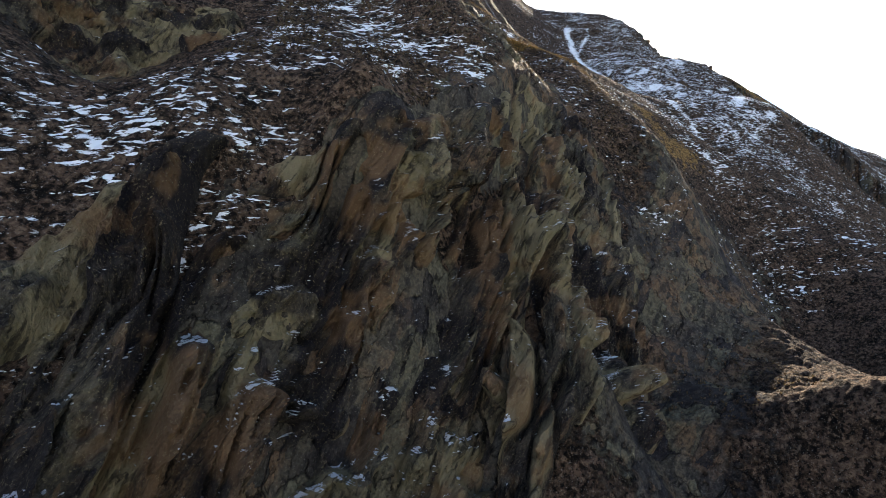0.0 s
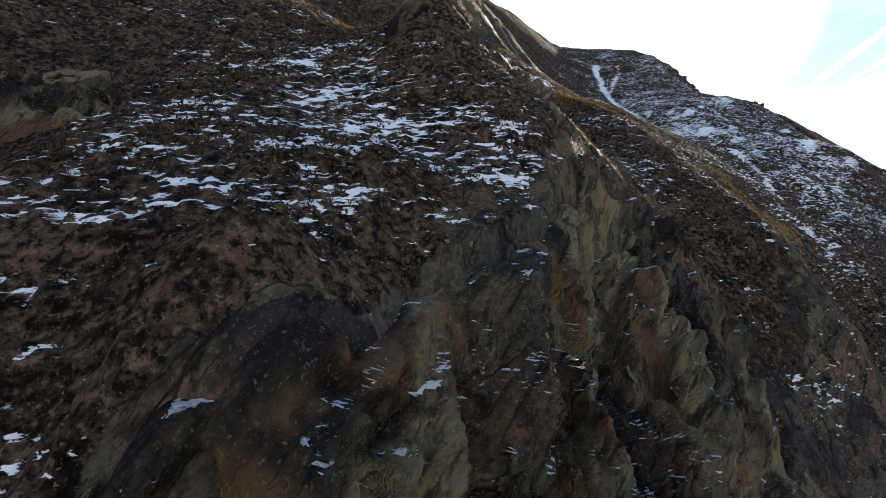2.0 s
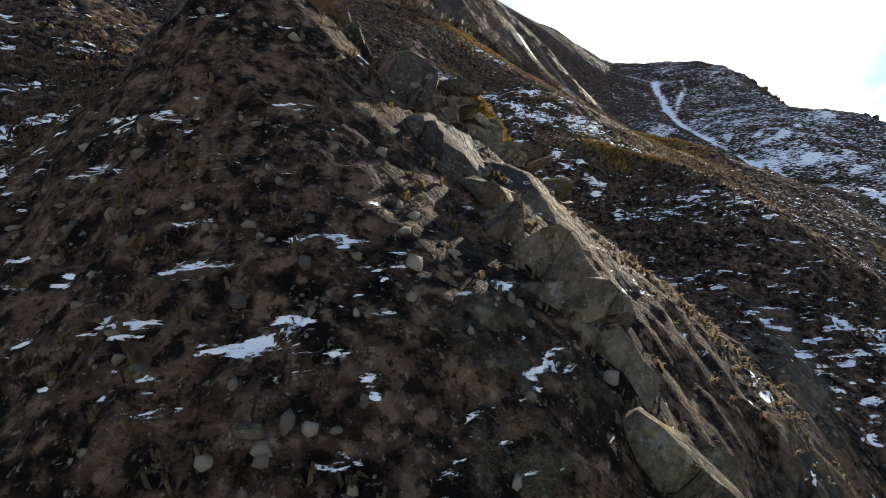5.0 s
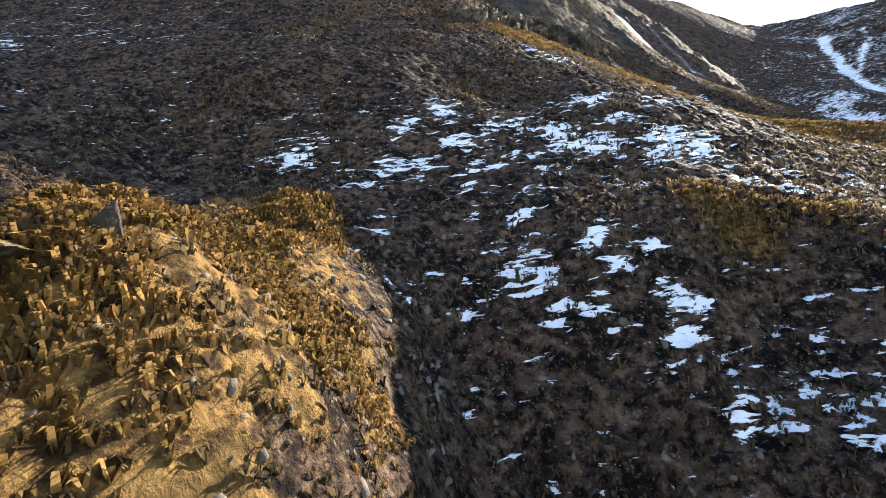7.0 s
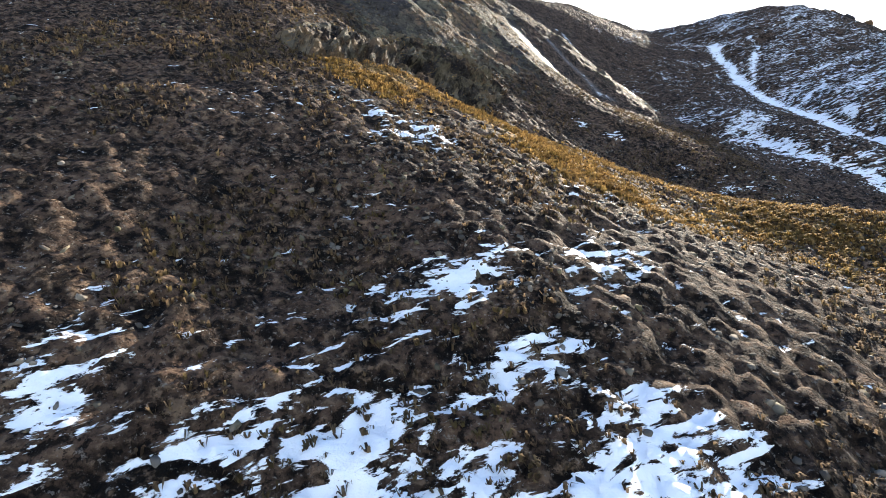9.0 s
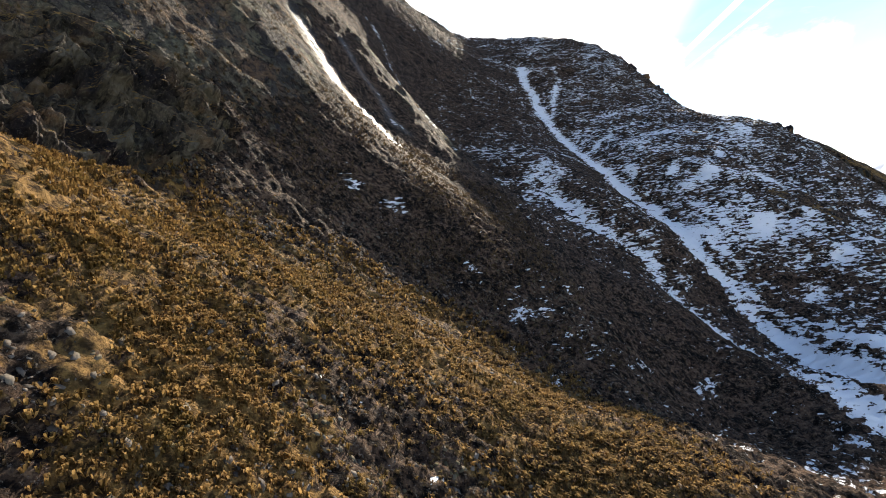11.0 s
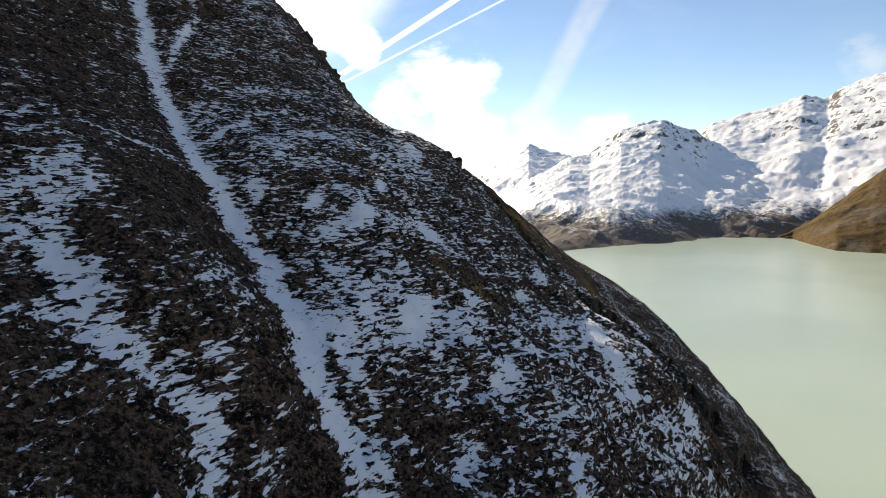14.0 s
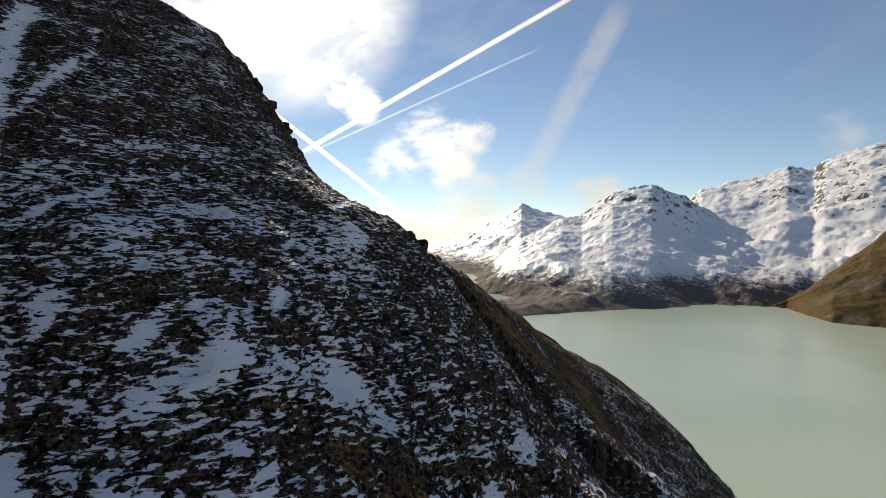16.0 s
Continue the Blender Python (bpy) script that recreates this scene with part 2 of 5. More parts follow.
def cliff_material(name, pale, rust, snowy=True):
    m, g, p = material(name)
    at = g.tree.nodes.new("ShaderNodeTexCoord").outputs["Object"]
    up = g.node("ShaderNodeSeparateXYZ", g.tree.nodes.new("ShaderNodeNewGeometry").outputs["Normal"]).outputs[2]
    c, band, grain = rock_color(g, at)
    tone = g.calc("ADD", g.value("tone"), g.calc("MULTIPLY", g.calc("SUBTRACT", g.noise(at, 0.7, 6, 0.65), 0.5), 0.5))
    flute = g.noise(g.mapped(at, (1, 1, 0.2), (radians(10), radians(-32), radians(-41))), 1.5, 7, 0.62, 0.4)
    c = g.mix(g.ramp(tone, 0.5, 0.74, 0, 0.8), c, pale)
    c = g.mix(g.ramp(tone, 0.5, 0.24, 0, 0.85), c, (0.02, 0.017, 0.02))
    # flute hollows, low in the bump too, get their shade as dark colour
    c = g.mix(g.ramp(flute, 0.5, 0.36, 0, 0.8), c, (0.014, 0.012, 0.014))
    c = g.mix(g.ramp(g.noise(at, 0.16, 4, 0.5), 0.52, 0.62, 0, 0.65), c, rust)
    # shade of the carved cracks, put into the colour as near-black
    shaded_seam = g.calc("ADD", g.value("shaded_seam"), g.calc("MULTIPLY", g.calc("SUBTRACT", g.noise(at, 2.5, 5, 0.7), 0.5), 0.5))
    c = g.mix(g.ramp(shaded_seam, 0.35, 0.75, 0, 0.92), c, (0.009, 0.008, 0.008))
    c = g.mix(g.ramp(g.noise(at, 5.0, 5, 0.75), 0.56, 0.66, 0, 0.5), c, tuple(1.35 * q for q in pale))
    ledge = g.noise(g.mapped(at, (0.5, 0.9, 1.6), (0, 0, radians(-44))), 0.9, 8, 0.66)
    s = g.ramp(g.calc("ADD", ledge, g.calc("MULTIPLY", g.calc("SUBTRACT", up, 0.45), 0.5)), 0.785, 0.81)
    s = g.calc("MULTIPLY", s, g.ramp(up, 0.12, 0.3))
    if snowy:
        c = g.mix(s, c, (0.78, 0.79, 0.81))
    else:
        moss = g.calc("MULTIPLY", g.ramp(up, 0.42, 0.66), g.ramp(g.noise(at, 0.6, 5, 0.65), 0.44, 0.53))
        c = g.mix(moss, c, g.mix(g.noise(at, 3.0, 5, 0.7), (0.1, 0.06, 0.02), (0.36, 0.23, 0.075)))
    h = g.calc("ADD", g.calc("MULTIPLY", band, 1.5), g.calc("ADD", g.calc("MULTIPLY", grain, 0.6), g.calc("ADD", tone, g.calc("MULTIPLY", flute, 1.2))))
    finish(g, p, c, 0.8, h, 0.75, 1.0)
    return m


def tuft_material(name, dark, light, thin=True):
    m, g, p = material(name)
    isle = g.tree.nodes.new("ShaderNodeNewGeometry").outputs["Random Per Island"]
    where = g.tree.nodes.new("ShaderNodeTexCoord").outputs["Object"]
    c = g.mix(isle, dark, light)
    c = g.mix(g.ramp(g.noise(where, 0.5, 4, 0.6), 0.45, 0.65, 0, 0.6), c, tuple(0.6 * a + 0.4 * b for a, b in zip(dark, (0.2, 0.16, 0.04))))
    finish(g, p, c, 0.85, g.noise(where, 25, 3, 0.6), 0.03, 0.6)
    if thin:
        lit = g.node("ShaderNodeBsdfTranslucent", Color=c)
        both = g.node("ShaderNodeMixShader", 0.45, p.outputs[0], lit.outputs[0])
        g.tree.links.new(both.outputs[0], g.tree.nodes["Material Output"].inputs[0])
    return m


def mountain_material(name, snow_line, fade, brown):
    """Snow above a ragged line, bare rock where it is steep, brown grass low down."""
    m, g, p = material(name)
    at = g.tree.nodes.new("ShaderNodeTexCoord").outputs["Object"]
    up = g.node("ShaderNodeSeparateXYZ", g.tree.nodes.new("ShaderNodeNewGeometry").outputs["Normal"]).outputs[2]
    z = g.node("ShaderNodeSeparateXYZ", at).outputs[2]
    n1, n2 = g.noise(at, 0.006, 8, 0.65), g.noise(at, 0.03, 7, 0.7)
    rock = g.mix(n2, (0.07, 0.065, 0.065), (0.2, 0.18, 0.165))
    turf = g.mix(n2, brown, tuple(1.9 * v for v in brown))
    turf = g.mix(g.ramp(n1, 0.5, 0.6, 0, 0.5), turf, (0.17, 0.15, 0.125))
    turf = g.mix(g.ramp(g.noise(at, 0.09, 8, 0.72), 0.5, 0.38, 0, 0.6), turf, tuple(0.4 * v for v in brown))
    high = g.calc("ADD", z, g.calc("ADD", g.calc("MULTIPLY", g.calc("SUBTRACT", g.noise(at, 0.06, 9, 0.75), 0.5), fade * 1.6), g.calc("MULTIPLY", g.calc("SUBTRACT", n1, 0.5), fade)))
    s = g.ramp(high, snow_line - fade * 0.25, snow_line + fade * 0.25)
    n3 = g.noise(g.mapped(at, (1, 1, 0.4)), 0.03, 10, 0.74)
    high_up = g.ramp(z, 60, 330, 0.0, 0.16)
    steep = g.ramp(g.calc("ADD", up, g.calc("SUBTRACT", g.calc("MULTIPLY", g.calc("SUBTRACT", n3, 0.5), 1.7), high_up)), 0.53, 0.63)
    low = g.ramp(high, snow_line - fade, snow_line)
    base = g.mix(low, turf, rock)
    snow = g.calc("MULTIPLY", s, steep)
    base = g.mix(snow, base, (0.93, 0.92, 0.9))
    finish(g, p, base, g.ramp(snow, 0, 1, 0.85, 0.45), g.noise(at, 0.05, 8, 0.7), 3.0, 0.7)
    g.put(p.inputs["Specular IOR Level"], g.ramp(snow, 0, 1, 0.06, 1.0))
    return m


def water_material():
    m, g, p = material("glacial_water")
    at = g.tree.nodes.new("ShaderNodeTexCoord").outputs["Object"]
    c = g.mix(g.ramp(g.noise(at, 0.004, 4, 0.5), 0.35, 0.65), (0.42, 0.5, 0.395), (0.47, 0.545, 0.435))
    h = g.noise(g.mapped(at, (1, 0.5, 1), (0, 0, 0.6)), 0.35, 5, 0.6)
    finish(g, p, c, 0.22, h, 0.12, 0.35)
    p.inputs["IOR"].default_value, p.inputs["Specular IOR Level"].default_value = 1.33, 0.4
    return m


GROUND, ROCK, CLIFF, WATER = ground_material(), rock_material(), cliff_material("cliff_rock", (0.27, 0.225, 0.135), (0.22, 0.13, 0.07)), water_material()
CRAG = cliff_material("ledged_rock", (0.17, 0.145, 0.11), (0.19, 0.125, 0.075), False)
GOLD = tuft_material("dry_golden_grass", (0.08, 0.045, 0.018), (0.42, 0.265, 0.1))
HEATH = tuft_material("dead_brown_heath", (0.05, 0.034, 0.024), (0.2, 0.14, 0.085))
STONE = tuft_material("scree_stone", (0.05, 0.044, 0.038), (0.18, 0.155, 0.13), False)

# ---- the mountainside ----


def lattice(i, j, k):
    n = (i * 374761393 + j * 668265263 + k * 1274126177) & 0x7FFFFFFF
    n = ((n ^ (n >> 13)) * 1274126177) & 0x7FFFFFFF
    n = ((n ^ (n >> 15)) * 668265263) & 0x7FFFFFFF
    return ((n ^ (n >> 16)) & 0xFFFF) / 65535.0


def rough(x, y, z=None):
    """Value noise, 0 to 1."""
    z = np.zeros_like(x) if z is None else z
    i, j, k = np.floor(x).astype(np.int64), np.floor(y).astype(np.int64), np.floor(z).astype(np.int64)
    u, v, w = x - i, y - j, z - k
    u, v, w = u * u * (3 - 2 * u), v * v * (3 - 2 * v), w * w * (3 - 2 * w)
    out = 0
    for a, fa in ((0, 1 - u), (1, u)):
        for b, fb in ((0, 1 - v), (1, v)):
            for c, fc in ((0, 1 - w), (1, w)):
                out = out + lattice(i + a, j + b, k + c) * fa * fb * fc
    return out


def fractal(x, y, z=None, octaves=4, gain=0.5):
    total, amp, norm = 0, 1.0, 0
    z = np.zeros_like(x) if z is None else z
    for o in range(octaves):
        total = total + amp * rough(x + 17.3 * o, y + 5.1 * o, z + 9.7 * o)
        norm += amp
        amp *= gain
        x, y, z = x * 2.03, y * 2.03, z * 2.03
    return total / norm


def ridged(x, y, z=None, octaves=4):
    total, amp, norm = 0, 1.0, 0
    z = np.zeros_like(x) if z is None else z
    for o in range(octaves):
        total = total + amp * (1 - np.abs(2 * rough(x + 7.7 * o, y + 3.3 * o, z) - 1))
        norm += amp
        amp *= 0.5
        x, y, z = x * 2.1, y * 2.1, z * 2.1
    return total / norm


def humps(x, y, size):
    """Rounded tussock mounds, 1 on top and 0 in the hollows between."""
    x, y = x / size, y / size
    i, j = np.floor(x).astype(np.int64), np.floor(y).astype(np.int64)
    best = np.full(x.shape, 9.0)
    for a in (-1, 0, 1):
        for b in (-1, 0, 1):
            px, py = i + a + lattice(i + a, j + b, 11 + 0 * i), j + b + lattice(i + a, j + b, 47 + 0 * i)
            best = np.minimum(best, (x - px) ** 2 + (y - py) ** 2)
    return np.clip(1 - best / 0.5, 0, 1)


def slabs(u, v, wide, tall, salt, soft=0.02):
    """Broken slabs: a stepped, tilted depth for each, and its tone, 0 to 1, run together over a narrow soft edge."""
    u, v = u / wide, v / tall
    i, j = np.floor(u).astype(np.int64), np.floor(v).astype(np.int64)
    cells = []
    for a in (-1, 0, 1):
        for b in (-1, 0, 1):
            ci, cj = i + a, j + b
            h = [lattice(ci, cj, 100 * salt + q + 0 * i) for q in range(6)]
            du, dv = u - ci - h[0], v - cj - h[1]
            cells.append((du * du + dv * dv, h[2] - 0.5 + 0.9 * (h[3] - 0.5) * du + 0.7 * (h[4] - 0.3) * dv, h[5]))
    best = np.min([c[0] for c in cells], 0)
    total, depth, tone = 0, 0, 0
    for dist, deep, shade in cells:
        w = np.exp(-(dist - best) / soft)
        total, depth, tone = total + w, depth + w * deep, tone + w * shade
    return depth / total, tone / total


def ease(a, b, x):
    t = np.clip((x - a) / (b - a), 0, 1)
    return t * t * (3 - 2 * t)


def from_line(x, y, nodes):
    """Distance to a line of nodes, and which side."""
    best, sign = np.full(x.shape, 1e9), np.zeros(x.shape)
    for (ax, ay), (bx, by) in zip(nodes, nodes[1:]):
        dx, dy = bx - ax, by - ay
        u = np.clip(((x - ax) * dx + (y - ay) * dy) / (dx * dx + dy * dy), 0, 1)
        d = np.hypot(x - ax - u * dx, y - ay - u * dy)
        near = d < best
        best, sign = np.where(near, d, best), np.where(near, np.sign(dx * (y - ay) - dy * (x - ax)), sign)
    return best, sign


KNOLLS = []


def knoll(x, y, h, r):
    """A rise, or with h below zero a hollow, r metres wide."""
    KNOLLS.append((x, y, h, r))


def landforms():
    knoll(14, 114, 0.9, 8)
    knoll(24, 142, -0.9, 8)
    knoll(0, 20, 4.6, 8)
    knoll(10, 104, -0.3, 8)
    knoll(7, 92, -3.7, 9)
    knoll(17, 79, 1.8, 9)
    knoll(2, 71, 6.7, 9)
    knoll(10, 128, 0.5, 9)
    knoll(58, 188, -7.5, 10)
    knoll(2, 99, -0.8, 10)
    knoll(5, 115, -0.9, 10)
    knoll(45, 176, -5.5, 10)
    knoll(1, 84, 5.6, 10)
    knoll(19, 149, -3.0, 10)
    knoll(0, 108, -0.7, 10)
    knoll(21, 102, 4.4, 10)
    knoll(27, 166, -6.6, 10)
    knoll(25, 75, -2.2, 11)
    knoll(60, 199, -6.7, 11)
    knoll(40, 183, -3.9, 11)
    knoll(79, 170, 2.1, 12)
    knoll(20, 0, -6.8, 12)
    knoll(72, 162, -2.5, 12)
    knoll(-11, 104, -2.7, 12)
    knoll(27, 55, -12.3, 12)
    knoll(60, 209, -0.9, 12)
    knoll(86, 207, 2.1, 12)
    knoll(22, 177, -5.2, 12)
    knoll(78, 212, -3.1, 12)
    knoll(69, 151, -5.8, 13)
    knoll(-11, 124, 3.1, 21)
    knoll(37, 195, -8.6, 13)
    knoll(6, 163, -7.4, 13)
    knoll(97, 202, 1.5, 13)
    knoll(-29, 30, -9.3, 13)
    knoll(-30, 10, -20.0, 13)
    knoll(30, 30, 7.5, 13)
    knoll(47, 209, -8.1, 14)
    knoll(-21, 94, 3.7, 14)
    knoll(-27, 69, -4.7, 14)
    knoll(72, 224, -4.8, 14)
    knoll(96, 214, -0.6, 14)
    knoll(8, 179, -9.9, 15)
    knoll(-40, 0, -9.8, 15)
    knoll(87, 226, 4.5, 15)
    knoll(48, 221, -3.4, 15)
    knoll(-38, 54, -7.8, 15)
    knoll(52, 74, -12.4, 15)
    knoll(57, 112, -5.4, 15)
    knoll(63, 235, -4.5, 16)
    knoll(58, 97, -17.2, 16)
    knoll(76, 238, -1.2, 17)
    knoll(16, 207, -17.4, 17)
    knoll(79, 128, -2.3, 17)
    knoll(60, 60, -6.8, 17)
    knoll(121, 211, 15.2, 18)
    knoll(40, 237, -17.1, 18)
    knoll(93, 242, 0.9, 18)
    knoll(119, 228, 9.9, 19)
    knoll(110, 140, -14.1, 19)
    knoll(63, 251, -3.2, 19)
    knoll(78, 255, 3.1, 20)
    knoll(109, 261, 5.4, 22)
    knoll(69, 270, -6.4, 22)
    knoll(100, 100, -2.4, 23)
    knoll(150, 150, -16.3, 23)
    knoll(33, 277, -15.0, 25)
    knoll(130, 269, 11.4, 26)
    knoll(109, 290, 2.6, 27)
    knoll(63, 298, -3.4, 27)
    knoll(-63, 222, -17.4, 37)
    knoll(161, 276, 9.7, 30)
    knoll(200, 200, -8.3, 31)
    knoll(-38, 280, -7.7, 41)
    knoll(115, 324, 11.4, 33)
    knoll(0, 323, -10.1, 43)
    knoll(34, 342, -4.2, 36)
    knoll(185, 302, 7.1, 36)
    knoll(98, 357, 14.4, 38)
    knoll(59, 359, 0.8, 38)
    knoll(8, 362, -7.5, 40)
    knoll(-46, 332, -13.0, 49)
    knoll(231, 291, 8.0, 41)
    knoll(247, 263, 7.2, 41)
    knoll(-87, 304, -14.4, 50)
    knoll(-164, 213, -20.2, 51)
    knoll(-153, 273, -23.4, 55)
    knoll(300, 180, -11.6, 48)
    knoll(264, 312, 8.0, 48)
    knoll(-214, 192, -10.6, 58)

    knoll(-13, 31, 1.0, 6)
    knoll(-23, 31, -0.8, 6)
    knoll(-20, 32, 1.1, 6)
    knoll(-36, 48, -6.1, 10)
    knoll(28, 65, 0.8, 11)
    knoll(-20, 72, 1.8, 14)
    knoll(2, 73, -1.1, 6)
    knoll(31, 81, 5.8, 9)
    knoll(54, 81, -2.7, 17)
    knoll(48, 81, -7.0, 17)
    knoll(2, 96, -2.5, 6)
    knoll(-19, 99, -2.9, 12)
    knoll(-5, 100, 2.4, 6)
    knoll(-12, 105, -0.9, 6)
    knoll(8, 159, 1.5, 6)
    knoll(-8, 165, -3.3, 9)
    knoll(30, 167, 1.5, 7)
    knoll(42, 168, -5.3, 10)
    knoll(16, 184, -2.1, 9)
    knoll(37, 193, 1.4, 8)
    knoll(96, 200, 1.0, 13)
    knoll(77, 201, -5.4, 12)
    knoll(16, 204, 1.1, 13)
    knoll(62, 205, -2.0, 10)
    knoll(132, 213, -2.3, 19)
    knoll(113, 219, -2.1, 15)
    knoll(50, 220, 2.9, 11)
    knoll(77, 222, 1.2, 10)
    knoll(119, 223, -5.3, 15)
    knoll(36, 224, -6.4, 13)
    knoll(160, 227, 10.0, 24)
    knoll(160, 227, 2.6, 24)
    knoll(-4, 234, -5.0, 24)
    knoll(87, 235, -1.0, 11)
    knoll(47, 238, 11.8, 15)
    knoll(118, 240, 2.1, 15)
    knoll(47, 242, 1.3, 15)
    knoll(62, 244, -2.8, 13)
    knoll(83, 248, 1.8, 14)
    knoll(23, 249, -1.8, 19)
    knoll(24, 251, -18.7, 22)
    knoll(171, 268, 1.2, 38)
    knoll(164, 273, -1.7, 24)
    knoll(-1, 283, -7.9, 24)
    knoll(-2, 287, -8.6, 24)
    knoll(217, 313, -1.9, 24)
    knoll(129, 316, -5.5, 24)
    knoll(2, 317, -4.6, 24)
    knoll(-3, 319, -6.3, 24)
    knoll(110, 341, 2.2, 24)
    knoll(28, 342, 2.7, 24)
    knoll(1, 350, -7.7, 24)
    knoll(-3, 352, -9.3, 24)
    knoll(-8, 353, -9.5, 24)
    knoll(80, 364, -2.8, 24)
    knoll(-19, 366, -6.0, 24)
    knoll(-4, 75, 5.7, 4)
    knoll(-4, 386, -5.2, 24)
    knoll(30, 90, 3.2, 10)
    knoll(4, 87, 0.9, 7)
    knoll(14, 104, -2.2, 4)
    knoll(22, 76, -1.6, 7)
    knoll(-2, 124, -2.1, 6)
    knoll(-7, 387, -5.1, 24)
    knoll(-10, 80, 2.0, 6)
    knoll(13, 77, 1.2, 6)
    knoll(-7, 247, -2.8, 24)
    knoll(6, 106, 1.1, 4)
    knoll(-18, 115, 1.0, 7)
    knoll(-2, 383, -5.0, 24)
    knoll(-7, 259, -4.5, 24)
    knoll(33, 250, 1.5, 16)
    knoll(-3, 163, -1.7, 8)
    knoll(-10, 173, 1.9, 11)
    knoll(62, 243, -1.0, 12)
    knoll(44, 82, -1.7, 16)
    knoll(25, 72, 1.2, 7)
    knoll(65, 92, 1.5, 21)
    knoll(10, 43, 9.8, 10)
    knoll(36, 20, 9.1, 14)
    knoll(-15, 31, -4.2, 7)
    knoll(-6, 40, 9.2, 5)
    knoll(26, 67, -6.4, 10)
    knoll(56, 4, 8.4, 14)
    knoll(-1, 48, -4.8, 5)
    knoll(20, 34, 7.8, 14)
    knoll(-2, 68, 1.6, 7)
    knoll(-13, 39, -4.7, 5)
    knoll(16, 70, -1.7, 7)
    knoll(-8, 53, 1.9, 5)
    knoll(20, 57, -3.4, 5)
    knoll(33, 4, 3.8, 10)
    knoll(9, 48, 12.8, 5)
    knoll(2, 61, 1.4, 5)
    knoll(2, 44, 9.5, 5)
    knoll(-24, 26, -2.2, 7)
    knoll(18, 80, -1.9, 5)
    knoll(29, 43, 2.6, 7)
    knoll(-2, 54, 1.4, 5)
    knoll(-5, 63, -0.9, 5)
    knoll(18, 18, 2.4, 7)
    knoll(44, 7, 2.6, 7)
    knoll(38, 34, 2.3, 7)
    knoll(50, 18, 2.1, 7)
    knoll(-9, 24, -1.9, 7)
    knoll(29, 81, 1.1, 5)
    knoll(20, 46, 3.8, 7)
    knoll(8, 67, 1.8, 5)
    knoll(9, 60, -1.6, 5)
    knoll(-9, 76, 0.9, 5)
    knoll(10, 53, 6.0, 5)
    knoll(8, 40, 4.1, 7)
    knoll(-19, 29, -2.5, 5)
    knoll(55, 32, -0.9, 10)
    knoll(-12, 47, 0.7, 5)
    knoll(13, 72, -2.0, 5)
    knoll(-18, 59, 0.6, 5)
    knoll(8, 34, 1.9, 10)
    knoll(-30, 36, -1.2, 7)
    knoll(19, 49, 1.3, 7)
    knoll(25, 59, -0.5, 10)
    knoll(-23, 77, 1.2, 5)
    knoll(54, 2, 1.1, 7)
    knoll(31, 36, 1.1, 5)
    knoll(-18, 79, -1.0, 5)
    knoll(4, 51, -0.9, 5)
    knoll(12, 42, 1.5, 10)
    knoll(-4, 55, 0.4, 5)
    knoll(-2, 65, -0.6, 5)
    knoll(-11, 36, -0.9, 5)
    knoll(-18, 37, 1.1, 5)
    knoll(-5, 39, 0.9, 5)
    knoll(-6, 45, -0.7, 5)

landforms()
# the ridge line behind which the mountain falls away
CREST = [(-400, 420), (34, 345), (62, 360), (92, 362), (112, 345), (121, 325), (131, 272), (185, 300), (264, 314), (420, 350)]
GULLY = [(67, 320), (66, 312), (63.7, 292), (64, 273), (64.8, 257), (66.7, 243), (67.7, 232), (66.4, 221), (66, 213), (66.3, 208), (66, 200), (64, 180)]
BRANCH = [(79, 316), (78, 311), (69, 293), (65, 287)]
SPUR = [(77, 272), (69, 263.5), (65, 258)]
SIDE = [(72, 222), (71, 217), (70.6, 212), (68, 208), (70, 195), (72, 160)]
BAND = [(44, 235), (46, 226), (47, 217), (52.5, 212), (54.4, 209.5), (53.5, 205), (55, 199), (57, 185), (56, 170)]
LEDGE = [(42.5, 250), (48, 249), (55, 250), (61, 252)]
SLANT = [(14, 285), (18, 268), (20, 258), (24, 223), (27, 220.5)]
STREAK = [(5, 212), (8, 208), (10.4, 205.3), (12.4, 205.5), (16.5, 204)]
TRICKLE = [(10, 219), (12, 216.2), (15.1, 214.3), (18, 211)]
LAKE = -102.4

DRIFTS = []


def drift(x, y, r, amount):
    """A bank of old snow, longer along the slope than down it."""
    DRIFTS.append((x, y, r, amount))


